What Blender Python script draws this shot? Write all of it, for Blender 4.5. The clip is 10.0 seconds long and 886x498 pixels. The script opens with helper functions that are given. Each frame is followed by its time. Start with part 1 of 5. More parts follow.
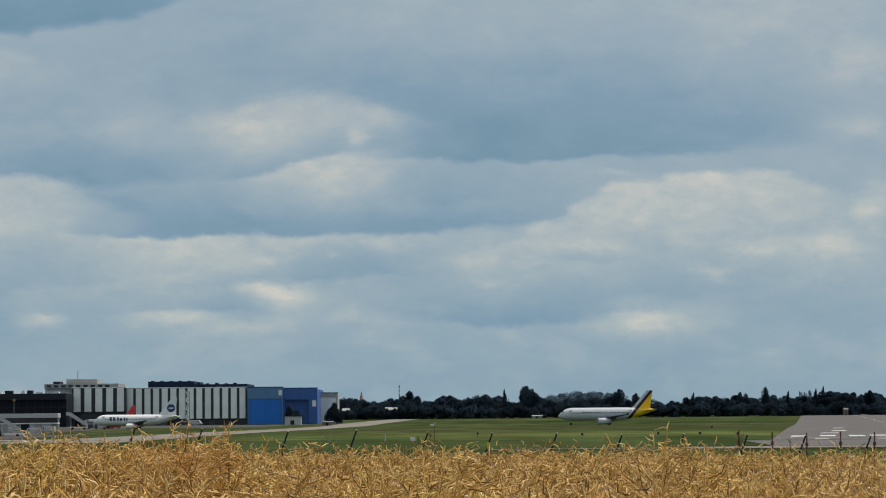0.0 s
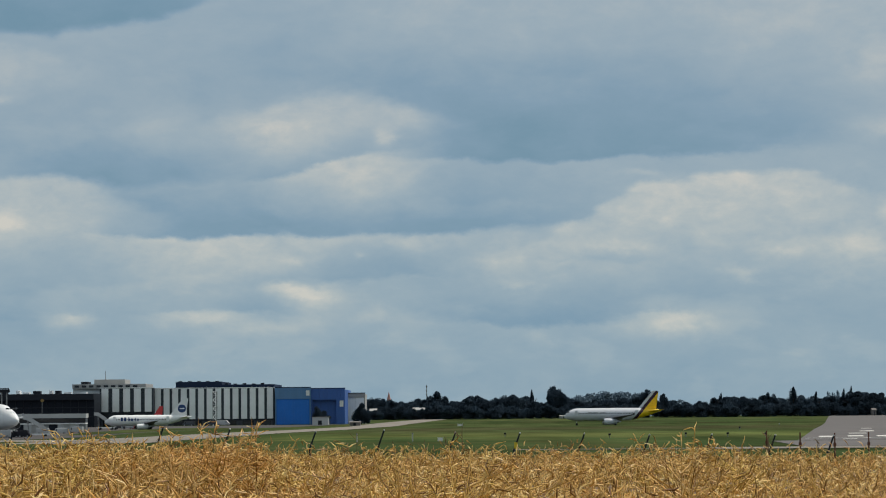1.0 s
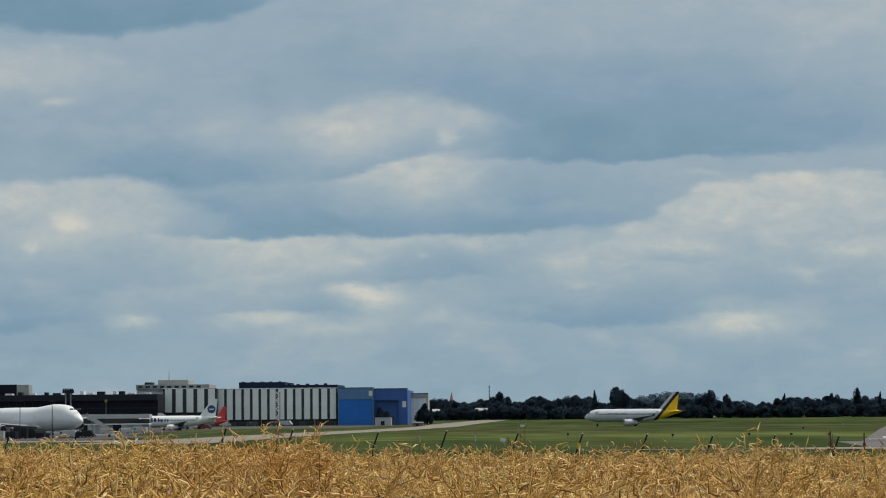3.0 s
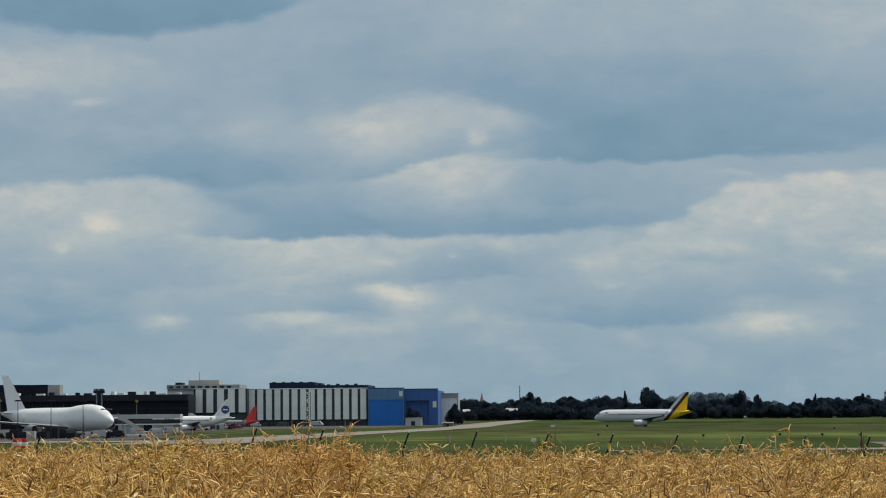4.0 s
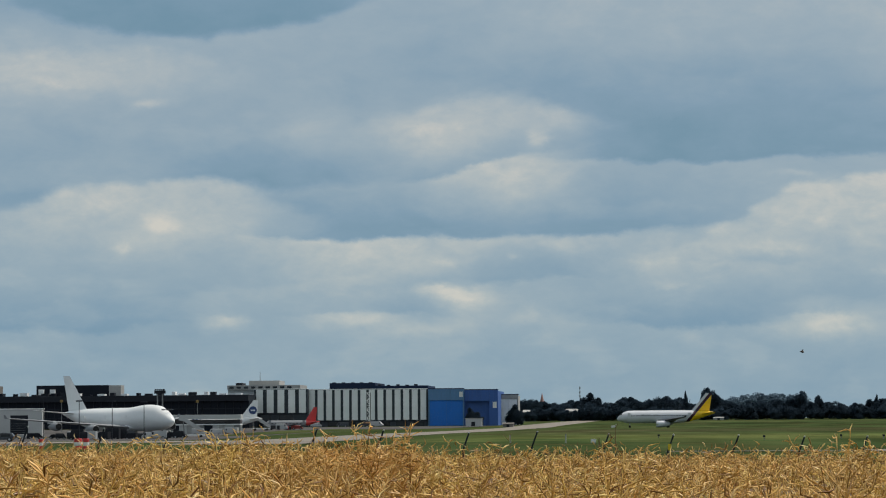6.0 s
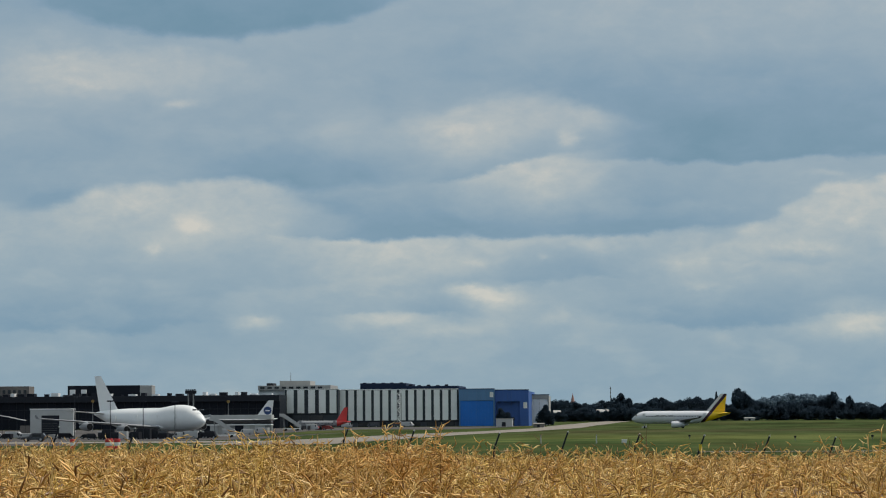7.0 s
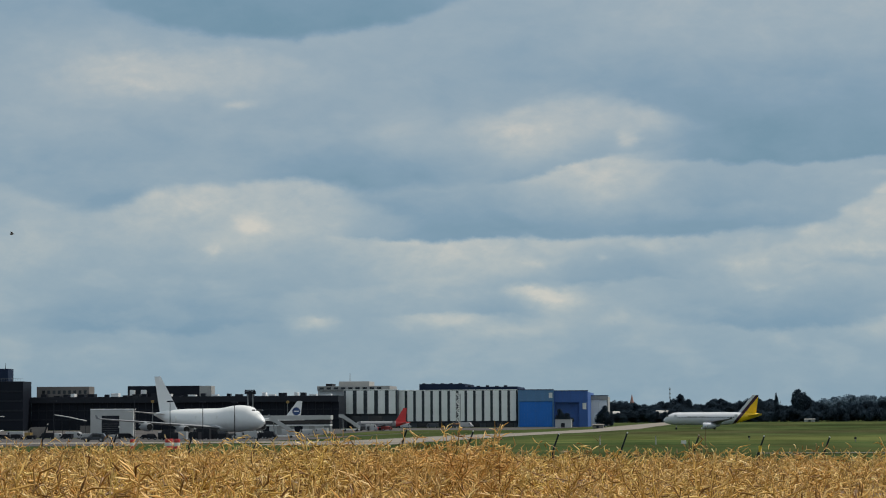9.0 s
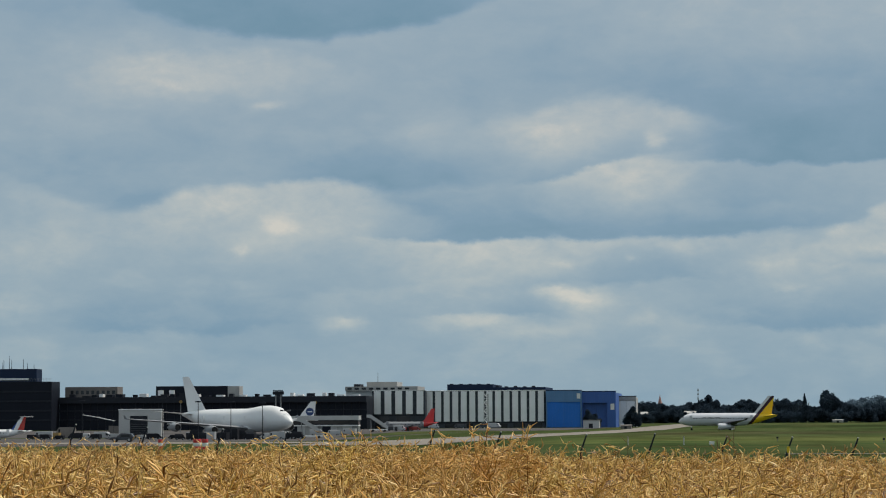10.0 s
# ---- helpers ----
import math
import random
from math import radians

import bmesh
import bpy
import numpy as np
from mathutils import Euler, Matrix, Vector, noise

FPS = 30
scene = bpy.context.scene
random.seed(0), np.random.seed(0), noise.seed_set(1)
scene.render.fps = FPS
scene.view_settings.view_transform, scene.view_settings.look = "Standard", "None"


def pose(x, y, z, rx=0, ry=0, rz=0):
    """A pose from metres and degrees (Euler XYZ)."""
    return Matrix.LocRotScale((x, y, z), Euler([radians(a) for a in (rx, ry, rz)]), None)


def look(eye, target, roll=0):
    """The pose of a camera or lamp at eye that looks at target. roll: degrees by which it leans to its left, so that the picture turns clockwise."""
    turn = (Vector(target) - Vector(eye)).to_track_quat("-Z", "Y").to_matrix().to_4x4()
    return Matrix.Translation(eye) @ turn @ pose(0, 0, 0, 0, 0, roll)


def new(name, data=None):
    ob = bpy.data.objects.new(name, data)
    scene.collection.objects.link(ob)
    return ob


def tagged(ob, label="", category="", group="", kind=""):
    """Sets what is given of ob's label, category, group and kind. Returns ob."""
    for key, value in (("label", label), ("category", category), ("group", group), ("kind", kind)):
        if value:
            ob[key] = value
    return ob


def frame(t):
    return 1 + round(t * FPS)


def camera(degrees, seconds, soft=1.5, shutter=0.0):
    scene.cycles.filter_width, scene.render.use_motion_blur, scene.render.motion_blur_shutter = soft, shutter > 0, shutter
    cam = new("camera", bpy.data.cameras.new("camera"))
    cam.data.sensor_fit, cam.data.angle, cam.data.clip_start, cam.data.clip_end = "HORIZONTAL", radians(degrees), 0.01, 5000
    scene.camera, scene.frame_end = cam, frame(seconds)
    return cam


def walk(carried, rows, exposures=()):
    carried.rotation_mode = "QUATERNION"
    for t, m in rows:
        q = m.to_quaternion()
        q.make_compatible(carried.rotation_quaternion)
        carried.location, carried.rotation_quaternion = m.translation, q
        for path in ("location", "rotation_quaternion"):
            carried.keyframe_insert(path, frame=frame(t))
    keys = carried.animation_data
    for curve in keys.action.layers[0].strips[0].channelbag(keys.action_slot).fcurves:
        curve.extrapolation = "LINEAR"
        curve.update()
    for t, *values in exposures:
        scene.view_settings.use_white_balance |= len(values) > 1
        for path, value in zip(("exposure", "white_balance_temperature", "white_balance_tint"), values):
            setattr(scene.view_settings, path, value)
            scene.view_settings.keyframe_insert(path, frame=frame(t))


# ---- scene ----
cam = camera(18.55, 10.0, soft=1.1)
EYE = 2.95
ROWS = [
    (0.0, 0.000, 3.536, -0.506),
    (0.5, 0.290, 3.541, -0.507),
    (1.0, 0.578, 3.546, -0.507),
    (1.5, 0.896, 3.551, -0.506),
    (2.0, 1.226, 3.556, -0.503),
    (2.5, 1.572, 3.562, -0.499),
    (4.0, 2.542, 3.578, -0.477),
    (4.5, 2.872, 3.583, -0.467),
    (5.0, 3.164, 3.588, -0.455),
    (5.5, 3.482, 3.594, -0.442),
    (7.0, 4.458, 3.611, -0.393),
    (7.5, 4.768, 3.617, -0.374),
    (8.0, 5.070, 3.623, -0.353),
    (8.5, 5.369, 3.629, -0.331),
    (9.0, 5.708, 3.634, -0.308),
    (9.5, 5.985, 3.640, -0.283),
    (10.0, 6.299, 3.647, -0.256),
]
walk(cam, [(t, pose(0, 0, EYE) @ pose(0, 0, 0, 0, 0, yaw) @ pose(0, 0, 0, 90 + pitch) @ pose(0, 0, 0, 0, 0, roll)) for t, yaw, pitch, roll in ROWS])

# ---- daylight: broken cloud over a pale blue sky, one soft sun ----
SUN_HEIGHT, SUN_BEARING = 63.0, 62.0      # degrees; bearing clockwise from the view's y axis


def sky_world():
    world = bpy.data.worlds.new("cloudy_sky")
    scene.world = world
    world.use_nodes = True
    nt = world.node_tree
    N, L = nt.nodes, nt.links
    N.clear()

    def node(kind, **kw):
        n = N.new(kind)
        for k, v in kw.items():
            n.inputs[k.replace("_", " ")].default_value = v
        return n

    def math2(op, a, b=None, c=None):
        n = N.new("ShaderNodeMath")
        n.operation = op
        for i, v in enumerate((a, b, c)):
            if v is None:
                continue
            if isinstance(v, (int, float)):
                n.inputs[i].default_value = v
            else:
                L.new(v, n.inputs[i])
        return n.outputs[0]

    sky = N.new("ShaderNodeTexSky")
    sky.sky_type, sky.sun_disc = "NISHITA", False
    sky.sun_elevation, sky.sun_rotation = radians(SUN_HEIGHT), radians(SUN_BEARING)
    sky.air_density, sky.dust_density = 1.2, 2.5
    gain = N.new("ShaderNodeVectorMath")
    gain.operation = "SCALE"
    gain.inputs["Scale"].default_value = 0.085
    L.new(sky.outputs[0], gain.inputs[0])

    tc = N.new("ShaderNodeTexCoord")
    sep = N.new("ShaderNodeSeparateXYZ")
    L.new(tc.outputs["Generated"], sep.inputs[0])
    # bearing and height of the ray, in units of 12 degrees
    u = math2("MULTIPLY", math2("ARCTAN2", sep.outputs[0], sep.outputs[1]), 4.8)
    v = math2("MULTIPLY", math2("ARCSINE", sep.outputs[2]), 4.8)

    def coords(su, sv, seed):
        c = N.new("ShaderNodeCombineXYZ")
        L.new(math2("MULTIPLY", u, su), c.inputs[0])
        L.new(math2("MULTIPLY", v, sv), c.inputs[1])
        c.inputs[2].default_value = seed
        return c.outputs[0]

    def fbm(su, sv, seed, detail, rough=0.55, warp=0.0):
        n = node("ShaderNodeTexNoise", Scale=1.0, Detail=detail, Roughness=rough, Distortion=warp)
        L.new(coords(su, sv, seed), n.inputs["Vector"])
        return n.outputs["Fac"]

    # uneven edges: the cloud field is sampled at a shifted place
    wu = math2("MULTIPLY_ADD", math2("ADD", fbm(5.0, 8.0, 1.3, 6.0, 0.58), -0.5), 0.15, u)
    wv = math2("MULTIPLY_ADD", math2("ADD", fbm(6.0, 10.0, 7.9, 6.0, 0.58), -0.5), 0.075, v)
    place = N.new("ShaderNodeCombineXYZ")
    L.new(wu, place.inputs[0])
    L.new(wv, place.inputs[1])
    L.new(wv, place.inputs[2])

    def vector(op, a, *rest):
        n = N.new("ShaderNodeVectorMath")
        n.operation = op
        L.new(a, n.inputs[0])
        for i, v in enumerate(rest):
            if isinstance(v, tuple):
                n.inputs[i + 1].default_value = v
            else:
                L.new(v, n.inputs[i + 1])
        return n.outputs["Value"] if op == "DOT_PRODUCT" else n.outputs[0]

    def bank(total, cu, cv, ru, up, down, amount):
        """One bank of cloud (or of shade) at bearing cu and height cv, its upper and lower edges of their own softness."""
        a = vector("MULTIPLY_ADD", place.outputs[0], (1 / ru, 1 / up, -1 / down), (-cu / ru, -cv / up, cv / down))
        b = vector("MAXIMUM", a, (-100.0, 0.0, 0.0))
        return math2("MULTIPLY_ADD", math2("POWER", 0.36788, vector("DOT_PRODUCT", b, b)), amount, total)

    def shelf(total, cu, cv, slope, bow, half, fade, soft, amount, side):
        """A cloud with one firm edge (side 1: its flat base, fading upwards; side -1: its crest, fading downwards).
        slope and bow bend the edge; half is its half length, fade its depth, soft the edge's width."""
        du = math2("ADD", wu, -cu)
        edge = math2("MULTIPLY_ADD", du, math2("MULTIPLY_ADD", du, bow, slope), cv)
        e = math2("MULTIPLY", math2("SUBTRACT", wv, edge), side)
        on = N.new("ShaderNodeMapRange")
        on.interpolation_type = "SMOOTHSTEP"
        on.inputs["From Min"].default_value, on.inputs["From Max"].default_value = -soft, soft
        on.inputs["To Max"].default_value = amount
        L.new(e, on.inputs["Value"])
        d = math2("MULTIPLY", math2("MAXIMUM", e, 0.0), 1 / fade)
        w = math2("POWER", math2("MULTIPLY", math2("ABSOLUTE", du), 1 / half), 3.0)
        return math2("MULTIPLY_ADD", math2("POWER", 0.36788, math2("MULTIPLY_ADD", d, d, w)), on.outputs[0], total)

    total = math2("MULTIPLY_ADD", math2("ADD", fbm(2.0, 4.4, 4.2, 5.0, 0.52, 0.2), -0.5), 0.26, 0.46)
    total = math2("MULTIPLY_ADD", math2("ADD", fbm(7.0, 15.0, 14.2, 6.0, 0.58, 0.3), -0.5), 0.26, total)
    # flat grey-blue cloud bases
    total = shelf(total, -0.749, 0.676, 0.04, 0.65, 0.33, 0.2, 0.012, -0.4, 1)
    total = shelf(total, -1.109, 0.38, 0, 1.0, 0.2, 0.11, 0.014, -0.24, 1)
    total = shelf(total, -0.629, 0.412, 0, 0.2, 0.2, 0.1, 0.012, -0.26, 1)
    total = shelf(total, -0.289, 0.439, 0.22, 0, 0.115, 0.03, 0.006, -0.18, 1)
    total = shelf(total, 0.181, 0.451, 0.02, 0.12, 0.34, 0.17, 0.007, -0.34, 1)
    total = shelf(total, 0.521, 0.47, 0, 0, 0.15, 0.12, 0.014, -0.14, 1)
    total = shelf(total, -0.089, 0.328, 0.02, 0.15, 0.26, 0.1, 0.007, -0.3, 1)
    total = shelf(total, -0.449, 0.318, 0, 0.3, 0.2, 0.09, 0.007, -0.34, 1)
    total = shelf(total, -0.199, 0.241, 0.02, 0, 0.175, 0.055, 0.006, -0.18, 1)
    total = shelf(total, -1.009, 0.164, 0, 0, 0.19, 0.07, 0.007, -0.18, 1)
    total = shelf(total, 0.121, 0.167, 0, 0, 0.175, 0.045, 0.006, -0.22, 1)
    total = shelf(total, -0.389, 0.186, 0, 0, 0.11, 0.02, 0.005, -0.14, 1)
    total = shelf(total, 0.191, 0.276, 0, 0, 0.12, 0.022, 0.006, -0.12, 1)
    total = shelf(total, 0.451, 0.197, 0, 0, 0.2, 0.05, 0.012, -0.08, 1)
    # sunlit crests
    total = shelf(total, -0.819, 0.422, 0, -0.75, 0.24, 0.1, 0.012, 0.308, -1)
    total = shelf(total, 0.431, 0.428, 0.1, -0.87, 0.3, 0.12, 0.009, 0.364, -1)
    total = shelf(total, -0.449, 0.318, 0, 0.3, 0.18, 0.08, 0.007, 0.252, -1)
    total = shelf(total, -0.049, 0.326, 0, 0, 0.2, 0.05, 0.007, 0.14, -1)
    total = shelf(total, -0.249, 0.57, 0, -0.9, 0.22, 0.13, 0.016, 0.28, -1)
    total = shelf(total, -0.249, 0.445, 0.22, 0, 0.15, 0.07, 0.006, 0.22, -1)
    total = shelf(total, -0.929, 0.657, 0, -0.6, 0.21, 0.075, 0.012, 0.18, -1)
    total = shelf(total, 0.331, 0.185, 0, -0.8, 0.085, 0.045, 0.005, 0.16, -1)
    total = shelf(total, -0.489, 0.19, 0, -0.5, 0.095, 0.04, 0.005, 0.16, -1)
    total = shelf(total, -0.304, 0.234, 0, -0.8, 0.065, 0.035, 0.005, 0.16, -1)
    total = shelf(total, -0.709, 0.182, 0, -0.8, 0.055, 0.03, 0.005, 0.14, -1)
    total = shelf(total, 0.651, 0.312, 0.03, 0, 0.18, 0.06, 0.01, 0.14, -1)
    total = shelf(total, -0.599, 0.237, 0, 0, 0.15, 0.05, 0.008, 0.1, -1)
    # broad soft light and shade, and small bright heads
    total = bank(total, -0.409, 0.627, 0.18, 0.04, 0.04, -0.08)
    total = bank(total, -0.169, 0.592, 0.13, 0.035, 0.03, -0.08)
    total = bank(total, -0.559, 0.492, 0.06, 0.07, 0.055, 0.145)
    total = bank(total, -0.199, 0.412, 0.13, 0.045, 0.055, 0.166)
    total = bank(total, -0.369, 0.52, 0.06, 0.01, 0.014, 0.166)
    total = bank(total, -0.289, 0.507, 0.08, 0.025, 0.03, 0.062)
    total = bank(total, -0.141, 0.502, 0.016, 0.018, 0.022, 0.269)
    total = bank(total, -0.104, 0.542, 0.045, 0.012, 0.02, 0.145)
    total = bank(total, -0.989, 0.602, 0.11, 0.04, 0.025, 0.166)
    total = bank(total, -0.989, 0.59, 0.04, 0.012, 0.01, 0.124)
    total = bank(total, -0.854, 0.562, 0.03, 0.009, 0.008, 0.29)
    total = bank(total, -0.824, 0.354, 0.028, 0.016, 0.012, 0.29)
    total = bank(total, -0.904, 0.307, 0.018, 0.012, 0.014, 0.228)
    total = bank(total, -0.324, 0.277, 0.018, 0.009, 0.009, 0.228)
    total = bank(total, -0.199, 0.282, 0.012, 0.007, 0.007, 0.166)
    total = bank(total, -0.109, 0.309, 0.04, 0.014, 0.016, 0.166)
    total = bank(total, 0.061, 0.272, 0.045, 0.035, 0.04, 0.166)
    total = bank(total, 0.081, 0.23, 0.03, 0.008, 0.006, 0.145)
    total = bank(total, 0.346, 0.342, 0.014, 0.014, 0.014, 0.166)
    total = bank(total, 0.251, 0.302, 0.06, 0.01, 0.008, 0.166)
    total = bank(total, 0.151, 0.33, 0.025, 0.012, 0.01, 0.166)
    total = bank(total, 0.321, 0.424, 0.05, 0.006, 0.008, 0.145)
    total = bank(total, -0.709, 0.17, 0.04, 0.016, 0.014, 0.249)
    total = bank(total, -0.489, 0.172, 0.07, 0.02, 0.016, 0.207)
    total = bank(total, -0.304, 0.222, 0.04, 0.012, 0.01, 0.249)
    total = bank(total, -0.349, 0.164, 0.06, 0.01, 0.016, 0.186)
    total = bank(total, -0.269, 0.182, 0.05, 0.03, 0.04, 0.145)
    total = bank(total, -0.169, 0.182, 0.028, 0.014, 0.014, 0.186)
    total = bank(total, 0.136, 0.15, 0.026, 0.012, 0.014, 0.166)
    total = bank(total, 0.331, 0.168, 0.07, 0.016, 0.028, 0.29)
    total = bank(total, 0.381, 0.157, 0.035, 0.01, 0.018, 0.104)
    total = bank(total, 0.479, 0.244, 0.032, 0.008, 0.01, 0.207)
    total = bank(total, 0.559, 0.284, 0.04, 0.012, 0.012, 0.207)
    total = bank(total, 0.689, 0.292, 0.045, 0.03, 0.03, 0.228)
    total = bank(total, 0.769, 0.362, 0.03, 0.035, 0.04, 0.269)
    total = bank(total, 0.729, 0.617, 0.055, 0.04, 0.05, 0.228)
    total = bank(total, 0.591, 0.702, 0.15, 0.06, 0.06, 0.124)
    total = bank(total, -0.049, 0.732, 0.22, 0.04, 0.05, 0.104)
    total = bank(total, 0.751, 0.502, 0.03, 0.02, 0.02, 0.186)
    total = bank(total, -1.249, 0.312, 0.11, 0.04, 0.05, 0.186)
    total = bank(total, -1.289, 0.202, 0.05, 0.03, 0.02, 0.145)
    total = bank(total, -1.109, 0.132, 0.06, 0.012, 0.014, 0.124)
    total = bank(total, -0.529, 0.282, 0.14, 0.025, 0.035, 0.083)
    total = bank(total, -1.069, 0.632, 0.12, 0.04, 0.04, 0.104)
    total = bank(total, -1.129, 0.722, 0.23, 0.07, 0.045, -0.14)
    total = bank(total, 0.401, 0.682, 0.3, 0.08, 0.07, 0.06)
    total = bank(total, 0.451, 0.542, 0.2, 0.06, 0.06, 0.05)
    # billows: the lit parts are lumpy, the grey bases smooth
    lit = math2("MINIMUM", math2("MAXIMUM", math2("MULTIPLY", math2("ADD", total, -0.36), 1.6), 0.12), 0.62)
    billow = math2("ADD", math2("MULTIPLY", fbm(11.0, 21.0, 31.7, 7.0, 0.60, 0.5), 0.6), math2("MULTIPLY", fbm(30.0, 48.0, 5.1, 5.0, 0.60, 0.3), 0.4))
    total = math2("MULTIPLY_ADD", math2("MULTIPLY", math2("ADD", billow, -0.5), lit), 1.15, total)
    # small puffs with firmer edges
    puff = N.new("ShaderNodeMapRange")
    puff.interpolation_type = "SMOOTHSTEP"
    puff.inputs["From Min"].default_value, puff.inputs["From Max"].default_value = 0.50, 0.66
    puff.inputs["To Min"].default_value, puff.inputs["To Max"].default_value = -0.02, 0.08
    L.new(fbm(5.5, 13.0, 23.1, 5.0, 0.50, 0.15), puff.inputs["Value"])
    low = N.new("ShaderNodeMapRange")
    low.inputs["From Min"].default_value, low.inputs["From Max"].default_value = 0.25, 0.65
    low.inputs["To Min"].default_value, low.inputs["To Max"].default_value = 1.0, 0.35
    L.new(v, low.inputs["Value"])
    total = math2("MULTIPLY_ADD", puff.outputs[0], low.outputs[0], total)
    # thinner, brighter cloud towards the zenith
    high = N.new("ShaderNodeMapRange")
    high.interpolation_type = "SMOOTHSTEP"
    high.inputs["From Min"].default_value, high.inputs["From Max"].default_value = 0.9, 3.5
    high.inputs["To Min"].default_value, high.inputs["To Max"].default_value = 0.0, 0.30
    L.new(v, high.inputs["Value"])
    total = math2("ADD", total, high.outputs[0])
    tone = N.new("ShaderNodeValToRGB")
    L.new(total, tone.inputs[0])
    stops = ((0.02, (0.158, 0.280, 0.376)), (0.25, (0.222, 0.336, 0.438)), (0.50, (0.330, 0.418, 0.482)), (0.74, (0.455, 0.500, 0.512)), (1.0, (0.640, 0.610, 0.555)))
    ramp = tone.color_ramp
    while len(ramp.elements) < len(stops):
        ramp.elements.new(0.5)
    for e, (p, c) in zip(ramp.elements, stops):
        e.position, e.color = p, (*c, 1)
    # thin cloud lets some of the blue through
    cover = N.new("ShaderNodeMix")
    cover.data_type = "RGBA"
    cover.inputs["Factor"].default_value = 0.92
    L.new(gain.outputs[0], cover.inputs["A"])
    L.new(tone.outputs[0], cover.inputs["B"])
    # clearer, bluer air low down; greyer cloud higher up
    air = N.new("ShaderNodeValToRGB")
    air.color_ramp.elements[0].position, air.color_ramp.elements[0].color = 0.10, (0.935, 1.003, 1.025, 1)
    air.color_ramp.elements[1].position, air.color_ramp.elements[1].color = 0.55, (0.995, 0.995, 1.0, 1)
    L.new(v, air.inputs[0])
    tinted = N.new("ShaderNodeVectorMath")
    tinted.operation = "MULTIPLY"
    L.new(cover.outputs["Result"], tinted.inputs[0])
    L.new(air.outputs[0], tinted.inputs[1])
    bg = node("ShaderNodeBackground", Strength=1.0)
    L.new(tinted.outputs[0], bg.inputs["Color"])
    out = N.new("ShaderNodeOutputWorld")
    L.new(bg.outputs[0], out.inputs["Surface"])


sky_world()
sun = new("sun", bpy.data.lights.new("sun", "SUN"))
sun.data.energy, sun.data.angle, sun.data.color = 3.4, radians(0.8), (1.0, 0.94, 0.85)
sun.matrix_basis = look((0, 0, 0), (-math.sin(radians(SUN_BEARING)) * math.cos(radians(SUN_HEIGHT)), -math.cos(radians(SUN_BEARING)) * math.cos(radians(SUN_HEIGHT)), -math.sin(radians(SUN_HEIGHT))))


# ---- materials ----
def material(name, colour, rough=0.6, metal=0.0, vary=0.15, size=1.0, fine=8.0, bump=0.0, per_piece=0.0, island=0.0, coat=0.0, spec=0.5):
    """A plain surface with stains at one size, grain at another and slight relief. size: metres of the large variation."""
    m = bpy.data.materials.new(name)
    m.use_nodes = True
    nt = m.node_tree
    N, L = nt.nodes, nt.links
    bsdf = N["Principled BSDF"]
    bsdf.inputs["Metallic"].default_value = metal
    bsdf.inputs["Coat Weight"].default_value = coat
    bsdf.inputs["Specular IOR Level"].default_value = spec
    tc = N.new("ShaderNodeTexCoord")
    big, small = N.new("ShaderNodeTexNoise"), N.new("ShaderNodeTexNoise")
    for n, s, d in ((big, 1.0 / size, 5.0), (small, fine / size, 4.0)):
        n.inputs["Scale"].default_value, n.inputs["Detail"].default_value = s, d
        L.new(tc.outputs["Object"], n.inputs["Vector"])

    def num(op, a, b):
        n = N.new("ShaderNodeMath")
        n.operation = op
        for i, v in enumerate((a, b)):
            if isinstance(v, (int, float)):
                n.inputs[i].default_value = v
            else:
                L.new(v, n.inputs[i])
        return n.outputs[0]
    total = num("ADD", num("MULTIPLY", num("SUBTRACT", big.outputs["Fac"], 0.5), vary * 2.4), num("MULTIPLY", num("SUBTRACT", small.outputs["Fac"], 0.5), vary * 1.4))
    if per_piece:
        info = N.new("ShaderNodeObjectInfo")
        total = num("ADD", total, num("MULTIPLY", num("SUBTRACT", info.outputs["Random"], 0.5), per_piece))
    if island:
        geo = N.new("ShaderNodeNewGeometry")
        total = num("ADD", total, num("MULTIPLY", num("SUBTRACT", geo.outputs["Random Per Island"], 0.5), island))
    hsv = N.new("ShaderNodeHueSaturation")
    hsv.inputs["Color"].default_value = (*colour, 1)
    L.new(num("ADD", total, 1.0), hsv.inputs["Value"])
    L.new(hsv.outputs[0], bsdf.inputs["Base Color"])
    L.new(num("ADD", num("MULTIPLY", small.outputs["Fac"], 0.2), rough - 0.1), bsdf.inputs["Roughness"])
    if bump:
        b = N.new("ShaderNodeBump")
        b.inputs["Strength"].default_value, b.inputs["Distance"].default_value = 0.5, bump
        L.new(small.outputs["Fac"], b.inputs["Height"])
        L.new(b.outputs[0], bsdf.inputs["Normal"])
    return m


# ---- mesh tools ----
def box(bm, x0, x1, y0, y1, z0, z1, bevel=0.0, mat=0):
    vs = [bm.verts.new(p) for p in ((x0, y0, z0), (x1, y0, z0), (x1, y1, z0), (x0, y1, z0), (x0, y0, z1), (x1, y0, z1), (x1, y1, z1), (x0, y1, z1))]
    fs = [bm.faces.new([vs[i] for i in q]) for q in ((3, 2, 1, 0), (4, 5, 6, 7), (0, 1, 5, 4), (1, 2, 6, 5), (2, 3, 7, 6), (3, 0, 4, 7))]
    for f in fs:
        f.material_index = mat
    if bevel:
        edges = list({e for f in fs for e in f.edges})
        bmesh.ops.bevel(bm, geom=edges, offset=bevel, segments=2, affect="EDGES", profile=0.6)
    return vs


